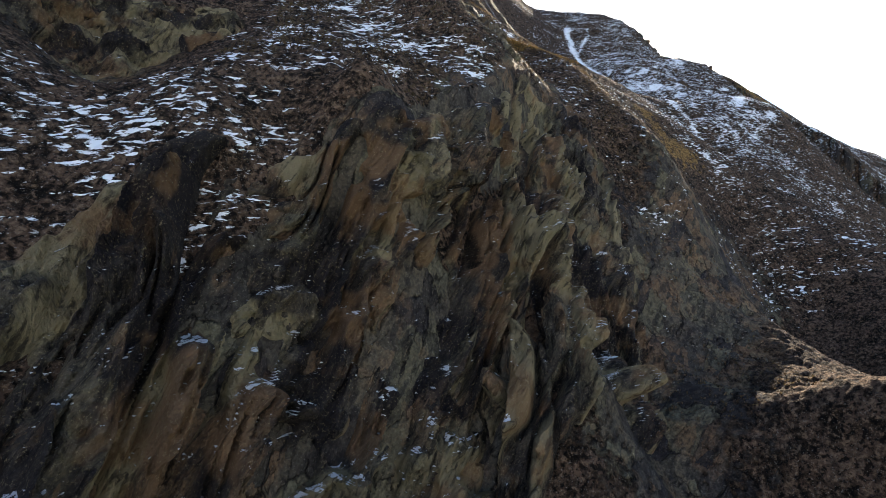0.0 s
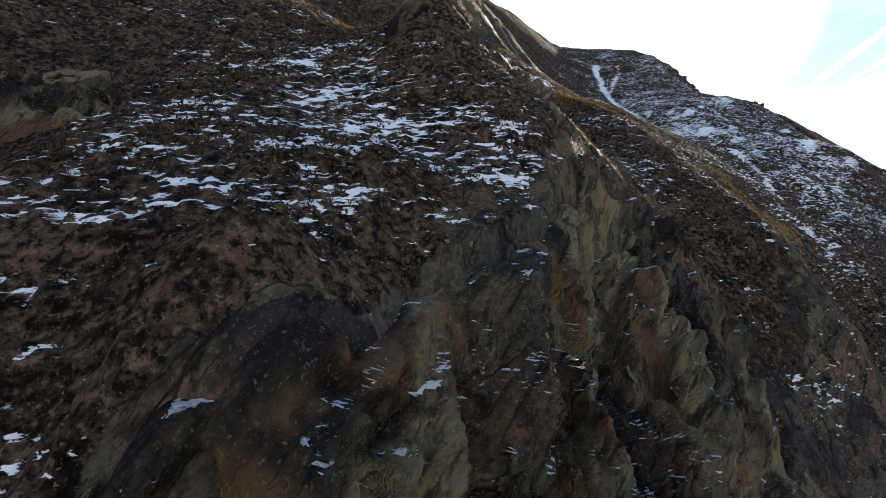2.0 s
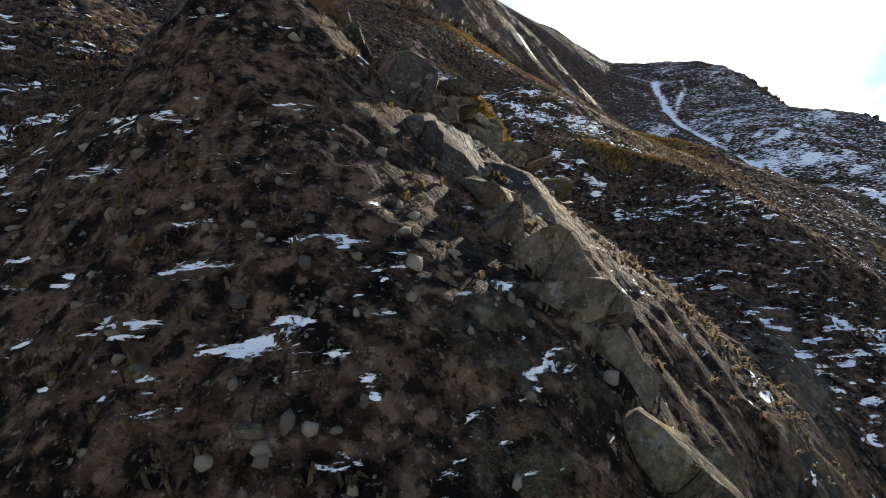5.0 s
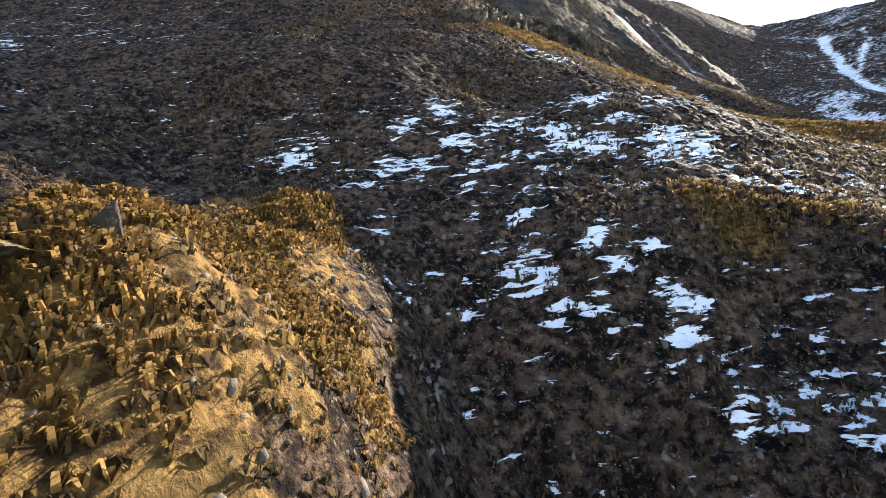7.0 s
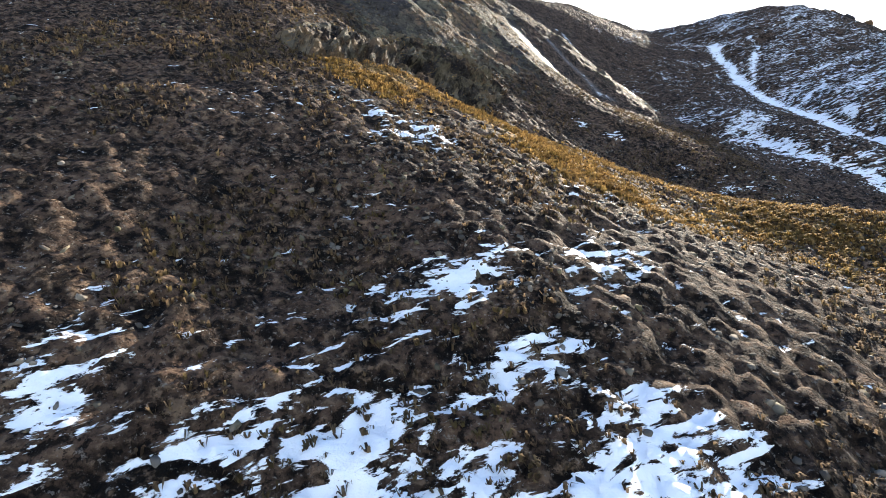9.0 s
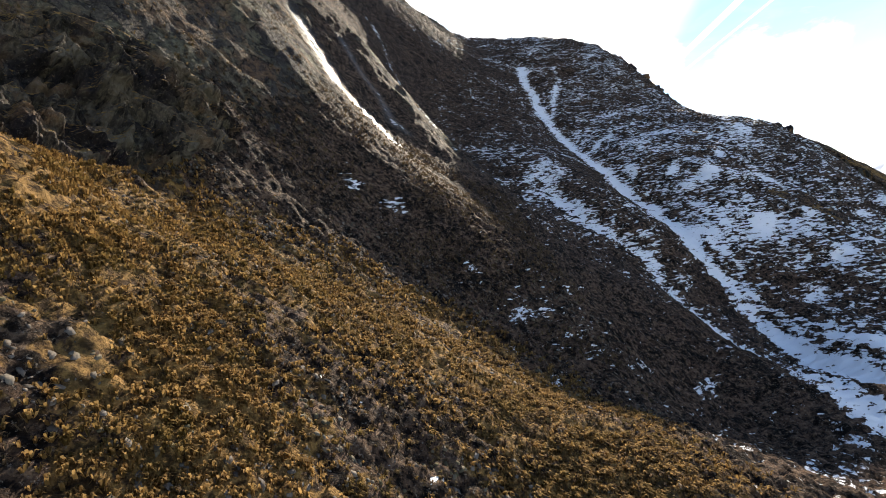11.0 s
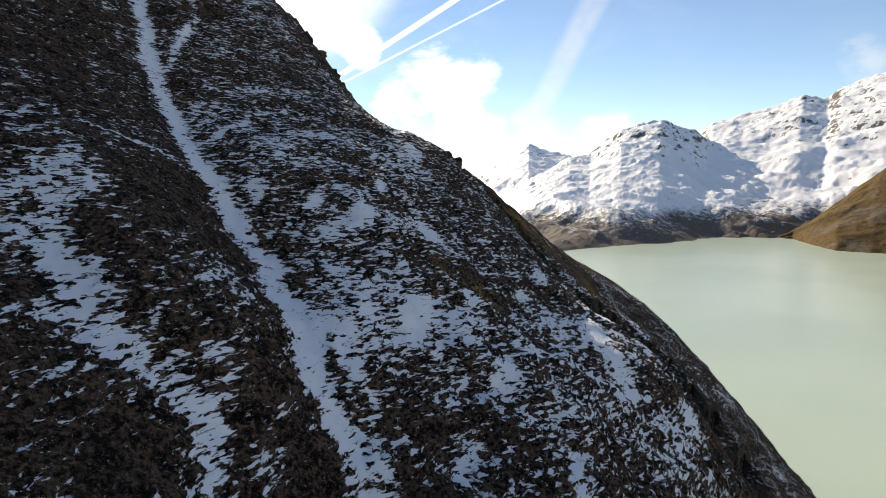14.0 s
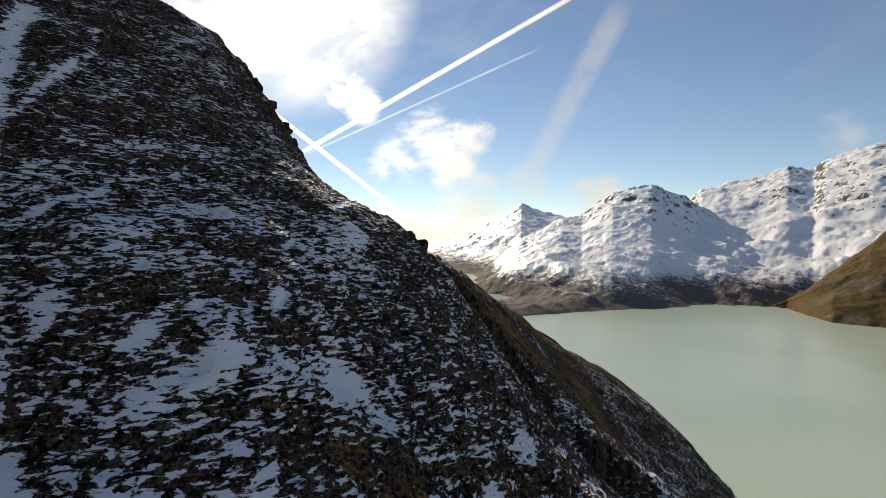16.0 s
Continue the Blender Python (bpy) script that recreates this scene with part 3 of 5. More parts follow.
def drifts():
    # the open slope between the spurs
    drift(11.4, 119.8, 1.8, 0.3)
    drift(10.4, 116.9, 1.3, 0.3)
    drift(12.2, 118, 1.2, 0.3)
    drift(6.1, 117, 1.5, 0.3)
    drift(4, 118.3, 1.1, 0.3)
    drift(7.8, 121.5, 1.2, 0.3)
    drift(10.4, 128.4, 2, 0.3)
    drift(11.2, 138, 2.4, 0.3)
    drift(5.7, 125.4, 1.6, 0.3)
    drift(2.1, 112.5, 0.9, 0.3)
    drift(0.6, 111, 1.1, 0.3)
    drift(-4.2, 108, 1, 0.3)
    drift(-2.6, 109.4, 0.9, 0.3)
    drift(-11.2, 107, 1.1, 0.3)
    drift(1.6, 108, 0.8, 0.3)
    drift(0.2, 108, 0.6, 0.3)
    drift(4.1, 107.8, 1, 0.3)
    drift(3.7, 106.6, 0.8, 0.3)
    drift(11.6, 111.7, 0.7, 0.3)
    drift(14.1, 113.1, 0.8, 0.3)
    drift(15.6, 117.2, 1.1, 0.3)
    drift(-1.1, 112.7, 1, 0.3)
    drift(0.9, 116.2, 1.2, 0.3)
    drift(4.8, 110.8, 0.7, 0.3)
    drift(-5.2, 112.1, 1, 0.3)
    drift(-3.5, 114.5, 1.2, 0.3)
    drift(-4.9, 105.6, 0.8, 0.3)
    drift(0.7, 106.6, 0.6, 0.3)
    drift(13.1, 114.2, 0.6, 0.3)
    drift(3.6, 104.6, 0.9, 0.3)
    drift(3.3, 106, 0.5, 0.3)
    drift(7.8, 106, 0.7, 0.3)
    drift(10.4, 104.2, 0.9, 0.3)
    drift(2.3, 101.8, 0.7, 0.3)
    drift(0.6, 100, 0.5, 0.3)
    drift(4.9, 103.7, 0.6, 0.3)
    drift(8.3, 104.6, 0.7, 0.3)
    drift(10, 106.3, 0.6, 0.3)
    drift(-2.5, 102.5, 0.7, 0.3)
    drift(5.5, 102.5, 0.6, 0.3)
    drift(11.5, 101.5, 0.8, 0.3)
    # above the big cliff
    drift(-8.9, 49, 1.2, 0.12)
    drift(-8.5, 47.8, 1.2, 0.12)
    drift(-8, 51.5, 1, 0.12)
    drift(-7.2, 50.8, 1.1, 0.12)
    drift(-7.4, 49.2, 1.1, 0.12)
    drift(-10.2, 53.6, 1.3, 0.12)
    drift(-9.3, 51.3, 0.9, 0.12)
    drift(-12.2, 59, 1.6, 0.12)
    drift(-8.3, 61.8, 1, 0.12)
    drift(-14.8, 73.3, 2.5, 0.12)
    drift(-12.2, 64.5, 2, 0.12)
    drift(23.2, 77.5, 1.3, 0.12)
    drift(17.6, 76.5, 1, 0.12)
    drift(20.4, 72.9, 1.2, 0.12)
    drift(-9.3, 61, 1.3, 0.12)
    drift(-6.8, 63.1, 0.9, 0.12)
    drift(-10.7, 65.2, 1.5, 0.12)
    drift(-3.8, 63.9, 0.8, 0.12)
    drift(1.1, 64.3, 0.5, 0.12)
    drift(1.3, 62.7, 0.7, 0.12)
    drift(3.4, 64.3, 0.7, 0.12)
    drift(-4.5, 62.6, 0.7, 0.12)
    drift(-15.2, 75, 2, 0.12)
    drift(22.1, 75.5, 1.2, 0.12)
    drift(24.4, 73.2, 1, 0.12)
    drift(15.8, 61.8, 1.2, 0.12)
    drift(5.5, 52.2, 0.7, 0.12)
    drift(7.8, 54.3, 0.8, 0.12)
    drift(16, 76.6, 1, 0.12)
    # beside the golden rib
    drift(1, 135.1, 1.7, 0.34)
    drift(0, 134.4, 1.5, 0.34)
    drift(0.6, 137.6, 1, 0.34)
    drift(-1.8, 137, 0.9, 0.34)
    drift(-3.5, 138.7, 0.8, 0.34)
    drift(-4.8, 142.4, 1.1, 0.34)
    drift(2.3, 136.4, 0.7, 0.34)
    drift(11, 139, 0.5, 0.34)
    drift(19.6, 147, 0.6, 0.34)
    drift(23.5, 169.3, 0.9, 0.34)
    drift(26, 165.9, 1.1, 0.34)
    drift(15.2, 184, 1.4, 0.34)
    drift(21.9, 172.3, 1, 0.34)
    drift(26, 174.3, 1.3, 0.34)
    drift(36.5, 174.2, 0.8, 0.34)
    drift(44.6, 177, 1.8, 0.34)
    drift(11, 183.7, 0.8, 0.34)
    drift(22.8, 179.2, 1, 0.34)
    # the face across the gully
    drift(83, 236.3, 1.8, 0.3)
    drift(94.8, 235.6, 2.2, 0.3)
    drift(91.4, 245.3, 1.4, 0.3)
    drift(110.5, 262.3, 2.4, 0.3)
    drift(86.8, 209, 1.6, 0.3)
    drift(91.2, 220.4, 1.3, 0.3)
    drift(113.5, 216, 2.4, 0.3)
    drift(110.8, 211, 2.4, 0.3)
    drift(114, 229, 1.8, 0.3)
    drift(104.7, 224, 1.5, 0.3)
    drift(82.4, 220.2, 2, 0.3)
    drift(75.3, 222, 1.8, 0.3)
    drift(69.3, 222, 1.6, 0.3)
    drift(86.7, 197.2, 2, 0.3)
    drift(77.3, 204.8, 1.8, 0.3)
    drift(58.4, 206.4, 1.8, 0.3)
    drift(70, 247, 1.8, 0.3)
    drift(78.4, 242, 1.5, 0.3)
    drift(109.6, 207, 1.6, 0.3)
    drift(118.5, 202.4, 1.8, 0.3)
    drift(44.7, 234, 3.6, 0.3)
    drift(44.4, 228, 3, 0.3)
    drift(48.4, 232.5, 2.6, 0.3)
    drift(44.5, 217.5, 2.2, 0.3)
    drift(47.4, 216.4, 2, 0.3)
    drift(52.6, 212, 1.4, 0.3)
    drift(57, 212.8, 1.6, 0.3)
    drift(37, 231.5, 2.6, 0.3)
    drift(41.7, 227, 2.6, 0.3)


drifts()


def off_cliff(x, y):
    """Metres uphill of the line of the big cliff."""
    return -0.66 * (x + 24) + 0.75 * (y - 27.5) + 0.22 * np.clip(20 - 0.75 * (x + 24) - 0.66 * (y - 27.5), 0, 40)


def land(x, y):
    z = -17.26 - 0.59 * x + 0.58 * y
    for kx, ky, h, r in KNOLLS:
        z = z + h * np.exp(-((x - kx) ** 2 + (y - ky) ** 2) / r ** 2)
    z = z - 28 * (1 - ease(40, 54, 0.75 * (x + 24) + 0.66 * (y - 27.5))) * (1 - ease(-6, 2.5, off_cliff(x, y))) * ease(-60, -30, -np.hypot(x + 2, y - 45))
    c, s = math.cos(radians(12)), math.sin(radians(12))
    u, v = ((x - 0.9) * c + (y - 92.5) * s) / 3.6, (-(x - 0.9) * s + (y - 92.5) * c) / 6.8
    z = z + 5.0 * np.exp(-((u * u + v * v) ** 2))
    q = -0.71 * x + 0.7 * y - 98
    z = z + 0.2 * (q + np.sqrt(q * q + 200)) * (1 - ease(-5, 60, x)) * ease(95, 140, y)
    # the brink of the big cliff
    s, d = 0.75 * (x + 24) + 0.66 * (y - 27.5), off_cliff(x, y)
    brink = np.interp(s, [18, 21, 26, 30, 33, 36, 40, 44, 48, 52, 58], [1.5, -0.2, 0.4, 2.8, 3.3, 3.4, 4.5, 6.3, 8.5, 10.3, 12])
    z = z - np.interp(s, [17, 22, 30, 36, 46, 52, 60], [0, 5, 8, 10, 10, 6, 0]) * (1 - ease(-1.1, 0.2, d - brink))
    d, side = from_line(x, y, CREST)
    z = z - 0.9 * np.clip(x - 258, 0, None)
    return z - 1.1 * np.clip(d * side, 0, None)


def near_spot(x, y, cx, cy, r):
    return np.exp(-((x - cx) ** 2 + (y - cy) ** 2) / r ** 2)


def near_path(x, y, nodes, w):
    return np.exp(-((from_line(x, y, nodes)[0] / w) ** 2))


def covers(x, y, slope):
    """How much rock, grass, snow and ice lies at each place, 0 to 1."""
    x, y = x + 3.2 * (fractal(x / 5, y / 5, octaves=4) - 0.5), y + 3.2 * (fractal(x / 5 + 31, y / 5, octaves=4) - 0.5)
    d = off_cliff(x, y)
    cliff = (1 - ease(42, 52, 0.75 * (x + 24) + 0.66 * (y - 27.5))) * ease(-10, -6, d) * (1 - ease(-2.5, 0.5, d)) * (np.hypot(x + 2, y - 45) < 55)
    # the spot at (24, 232) is dark rock cover standing in for shade
    rock = np.maximum(0.9 * ease(2.4, 3.6, slope), 0.9 * near_spot(x, y, 24, 232, 16))
    rock = np.maximum(rock, cliff)
    rock = np.maximum(rock, near_path(x, y, [(-9, 86), (-3, 85), (1.5, 83.5), (4, 81.5), (5, 78)], 3.6))
    rock = np.maximum(rock, 0.8 * near_spot(x, y, -10, 172, 14))
    rock = np.maximum(rock, 0.8 * near_path(x, y, [(-8, 176), (1, 188), (4, 200), (-2, 218), (2, 235)], 9))
    rock = np.maximum(rock, 0.8 * near_spot(x, y, -40, 52, 14))
    rock = np.maximum(rock, 0.85 * near_path(x, y, [(-2, 52), (4, 60), (9, 70), (13, 79), (17, 92)], 1.4))
    rock = np.maximum(rock, 0.45 * near_path(x, y, [(-3, 77), (1, 74), (4, 70), (6, 66)], 3))
    rock = np.maximum(rock, 0.6 * near_path(x, y, [(131, 270), (121, 325), (112, 345)], 7))
    rock = np.maximum(rock, 0.75 * near_path(x, y, [(14, 46), (22, 58), (34, 74), (50, 100)], 13))
    grass = 0.9 * np.exp(-((from_line(x, y, [(3, 87.5), (0.3, 92), (-2.8, 96), (-6.5, 99.3)])[0] / 3.5) ** 4))
    for cx, cy, r, a in [(1.6, 84.5, 0.9, 0.9), (2.5, 84, 0.6, 0.9), (5.5, 85.6, 0.8, 0.9), (6.8, 85.8, 0.8, 0.9), (3.2, 87, 1.2, 0.9), (4.2, 86, 0.9, 0.9), (7.5, 87.3, 0.7, 0.9), (6, 83.8, 0.5, 0.9), (5, 82.6, 0.5, 0.9), (12, 109, 2.4, 0.6), (11, 111, 1.7, 0.7), (12, 109.5, 1.4, 0.7), (15.5, 110, 1.5, 0.75), (-5, 146, 3, 0.75), (95, 223, 4, 0.6), (91, 227, 3, 0.5)]:
        grass = np.maximum(grass, a * near_spot(x, y, cx, cy, r))
    grass = np.maximum(grass, 0.85 * near_path(x, y, [(-5, 146), (-1, 152), (4, 152), (9, 147), (12, 141)], 5.5))
    grass = np.maximum(grass, 0.75 * near_path(x, y, [(-2, 158), (4, 161), (14, 162), (24, 160), (25, 150)], 9))
    # brown heath here: gold cover added to paint the low sun on it
    grass = np.maximum(grass, 0.52 * near_path(x, y, [(8, 168), (14, 171), (20, 169), (27, 164)], 5))
    grass = np.maximum(grass, 0.7 * near_path(x, y, [(44, 127), (46, 116), (52, 121)], 4))
    grass = np.maximum(grass, 0.6 * near_path(x, y, [(141, 262), (155, 262), (169, 258), (184, 274)], 7))
    grass = np.maximum(grass, 0.5 * near_path(x, y, [(150, 280), (200, 296), (264, 312)], 10))
    snow = 0.4 + 0.1 * ease(58, 80, x) * ease(195, 215, y)
    for cx, cy, r, a in [(7.5, 119, 8, 0.08), (-9, 64, 11, 0.13), (0, 61, 8, 0.05), (-16, 57, 9, 0.1), (-22, 38, 12, 0.16), (64, 160, 16, 0.16), (73, 240, 25, 0.05), (100, 205, 25, 0.07), (99, 170, 22, 0.16), (54, 122, 16, 0.16), (9, 85, 5, -0.2), (-6, 53, 6, -0.08), (105, 200, 12, 0.08)]:
        snow = snow + a * near_spot(x, y, cx, cy, r)
    bank = np.zeros_like(x)
    for cx, cy, r, a in DRIFTS:
        u, v = 0.7 * (x - cx) + 0.71 * (y - cy), -0.71 * (x - cx) + 0.7 * (y - cy)
        bank = np.maximum(bank, a * np.exp(-((u / (1.5 * r)) ** 2 + (v / (0.8 * r)) ** 2) ** 1.5))
    snow = snow + bank
    snow = snow + 0.09 * near_path(x, y, [(-11, 107), (-3, 110), (0, 113), (6, 118), (11, 121)], 4.0)
    snow = snow + 0.22 * near_path(x, y, [(26, 67), (23.5, 63.4), (20, 57), (18, 52), (16, 47)], 1.3)
    snow = snow - 0.14 * near_path(x, y, [(22, 215), (32, 195), (44, 183), (52, 165)], 11)
    snow = snow - 0.16 * ease(160, 175, y) * (1 - ease(20, 32, x))
    snow = snow - 0.3 * np.clip(grass * 1.3, 0, 1) - 0.22 * cliff - 0.3 * (1 - ease(-8, 0, d)) * (y < 100)
    snow = snow - 0.25 * near_spot(x, y, -38, 54, 12) - 0.1 * near_spot(x, y, -20, 130, 25)
    snow = np.maximum(snow, 0.9 * near_path(x, y, GULLY, 2.8))
    snow = np.maximum(snow, 0.75 * near_path(x, y, BRANCH, 2.0))
    snow = np.maximum(snow, 0.72 * near_path(x, y, SPUR, 1.8))
    snow = np.maximum(snow, 0.72 * near_path(x, y, SIDE, 3.2))
    snow = np.maximum(snow, 0.75 * near_path(x, y, BAND, 3.4))
    snow = np.maximum(snow, 0.7 * near_path(x, y, LEDGE, 1.2))
    snow = np.maximum(snow, 0.62 * near_path(x, y, SLANT, 2))
    rock = rock * (1 - 0.9 * np.clip(grass * 1.2, 0, 1) * (np.hypot(x + 1, y - 93.5) < 10))
    ice = np.maximum(near_path(x, y, STREAK, 1.5), 0.8 * near_path(x, y, TRICKLE, 0.7))
    snow = np.maximum(snow, 0.78 * ice)
    return rock, grass, snow, ice


def swell(x, y):
    return 2.2 * (fractal(x / 14, y / 14, octaves=4) - 0.5)


class Face:
    """A strip of bare rock: s metres along a line, d metres uphill of it, between a lower and an upper edge."""

    def __init__(self, start, heading, upper, lower, bend=0.0):
        self.start, self.e = start, (math.cos(radians(heading)), math.sin(radians(heading)))
        self.upper, self.lower, self.bend = upper, lower, bend

    def plan(self, s, d):
        d = d - self.bend * np.clip(20 - s, 0, 40)
        return self.start[0] + s * self.e[0] - d * self.e[1], self.start[1] + s * self.e[1] + d * self.e[0]

    def edges(self, s):
        return [np.interp(s, [q[0] for q in e], [q[1] for q in e]) for e in (self.upper, self.lower)]


def inside(f, x, y):
    """1 well inside a rock face, 0 at its edge."""
    dx, dy = x - f.start[0], y - f.start[1]
    s = dx * f.e[0] + dy * f.e[1]
    d = -dx * f.e[1] + dy * f.e[0] + f.bend * np.clip(20 - s, 0, 40)
    hi, lo = f.edges(s)
    return ease(0.6, 2.2, np.minimum(hi - d, d - lo)) * ease(0.6, 2.5, np.minimum(s - f.upper[0][0], f.upper[-1][0] - s))


CLIFF_FACE = Face((-24, 27.5), 41.3, [(-22, 8), (3, 8), (9, 6.5), (14, 4.5), (18, 2), (21, 0.1), (26, 0.7), (30, 3), (36, 3.7), (40, 4.8), (44, 6.6), (48, 8.8), (52, 10.6), (60, 12.6), (68, 16)], [(-22, -12), (44, -12), (52, -7), (60, 1), (68, 12)], 0.22)
STEP_FACE = Face((-8, 71), 38, [(0, 4), (7, 6), (15, 3)], [(0, 0), (7, -2), (15, -1)])
CORNER_FACE = Face((-45, 45), 45, [(0, 5), (12, 8), (26, 4)], [(0, -6), (26, -4)])
LEDGE_FACE = Face((-8, 142), 72, [(0, 7), (12, 10), (26, 9), (37, 4)], [(0, 1), (10, -1.5), (18, 0), (37, -1)])
FACES = [CLIFF_FACE, STEP_FACE, CORNER_FACE, LEDGE_FACE]


def steps(lo, hi, fine, mid, mid_end, grow, ends):
    a, s = [lo], fine
    while a[-1] < ends[1]:
        s = fine if a[-1] < hi else (min(s * 1.04, mid) if a[-1] < mid_end else s * grow)
        a.append(a[-1] + s)
    b, s = [lo], fine
    while b[-1] > ends[0]:
        s *= grow
        b.append(b[-1] - s)
    return np.array(b[:0:-1] + a)


def sheet(name, gx, gy, gz, material, **values):
    h, w = gx.shape
    me = bpy.data.meshes.new(name)
    idx = np.arange(h * w).reshape(h, w)
    quads = np.stack([idx[:-1, :-1], idx[:-1, 1:], idx[1:, 1:], idx[1:, :-1]], -1).reshape(-1, 4)
    me.vertices.add(h * w)
    me.vertices.foreach_set("co", np.stack([gx, gy, gz], -1).ravel().astype(np.float32))
    me.loops.add(quads.size)
    me.loops.foreach_set("vertex_index", quads.ravel().astype(np.int32))
    me.polygons.add(len(quads))
    me.polygons.foreach_set("loop_start", np.arange(0, quads.size, 4, dtype=np.int32))
    me.update(calc_edges=True)
    me.polygons.foreach_set("use_smooth", np.ones(len(quads), bool))
    for key, v in values.items():
        me.attributes.new(key, "FLOAT", "POINT").data.foreach_set("value", v.ravel().astype(np.float32))
    me.materials.append(material)
    return new(name, me)


xs = steps(-30, 42, 0.23, 0.7, 140, 1.1, (-900, 700))
ys = steps(28, 190, 0.23, 0.7, 350, 1.1, (-700, 900))
gx, gy = np.meshgrid(xs, ys)
gz = land(gx, gy)
slope = np.hypot(np.gradient(gz, ys, axis=0), np.gradient(gz, xs, axis=1))
rock_v, grass_v, snow_v, ice_v = covers(gx, gy, slope)
along, down = (gx + gy) * 0.707, (gx - gy) * 0.707
hump_v = (0.65 * humps(gx + 0.4 * fractal(gx, gy), gy, 1.05) + 0.35 * humps(gx + 50, gy + 0.3 * fractal(gx, gy), 0.55)) * (0.4 + 0.6 * fractal(gx / 6, gy / 6))
crags = ridged(along / 7 + gz * 0.05, down / 11, gz / 9, 5)
gz = gz + swell(gx, gy)
broken = slabs(along + gz * 0.3, gz, 2.6, 3.4, 5, 0.15)[0]
bed_v = np.max([inside(f, gx, gy) for f in FACES], 0)
gz = gz + (1 - bed_v) * rock_v * (3.0 * (crags - 0.62) + 1.3 * broken)
gz = gz + 1.5 * (ridged(along / 9, gz / 4.5, octaves=4) - 0.6) * (0.25 + 0.75 * ease(60, 80, gx))
gz = gz + 1.1 * slabs(along + 0.5 * down, gz, 4.0, 3.0, 6, 0.15)[0] * ease(58, 75, gx)
gz = gz + (1 - 0.8 * rock_v) * (0.85 * hump_v + 0.3 * (fractal(gx / 1.3, gy / 1.3, octaves=3) - 0.5))
gully_d = from_line(gx, gy, GULLY)[0]
gz = gz - 2.5 * np.exp(-((gully_d / 4.5) ** 2)) - 1.2 * np.exp(-((from_line(gx, gy, BAND)[0] / 3) ** 2))
# jagged teeth on the ridge
crest_d, crest_s = from_line(gx, gy, CREST)
gz = gz + 2.2 * np.exp(-((crest_d / 5) ** 2)) * (ridged(gx / 8, gy / 8, octaves=5) - 0.55)
# the ground drops behind the rock faces
gz = gz - 2.2 * bed_v
gz = np.maximum(gz, LAKE - 30)
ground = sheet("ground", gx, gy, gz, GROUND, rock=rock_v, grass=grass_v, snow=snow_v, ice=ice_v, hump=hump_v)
tagged(ground, "steep brown alpine mountainside streaked with thin snow", "ground", kind="structure")


def surface(x, y):
    """Height of the finished ground."""
    i, j = np.clip(np.searchsorted(xs, x) - 1, 0, len(xs) - 2), np.clip(np.searchsorted(ys, y) - 1, 0, len(ys) - 2)
    u, v = (x - xs[i]) / (xs[i + 1] - xs[i]), (y - ys[j]) / (ys[j + 1] - ys[j])
    return gz[j, i] * (1 - u) * (1 - v) + gz[j, i + 1] * u * (1 - v) + gz[j + 1, i] * (1 - u) * v + gz[j + 1, i + 1] * u * v


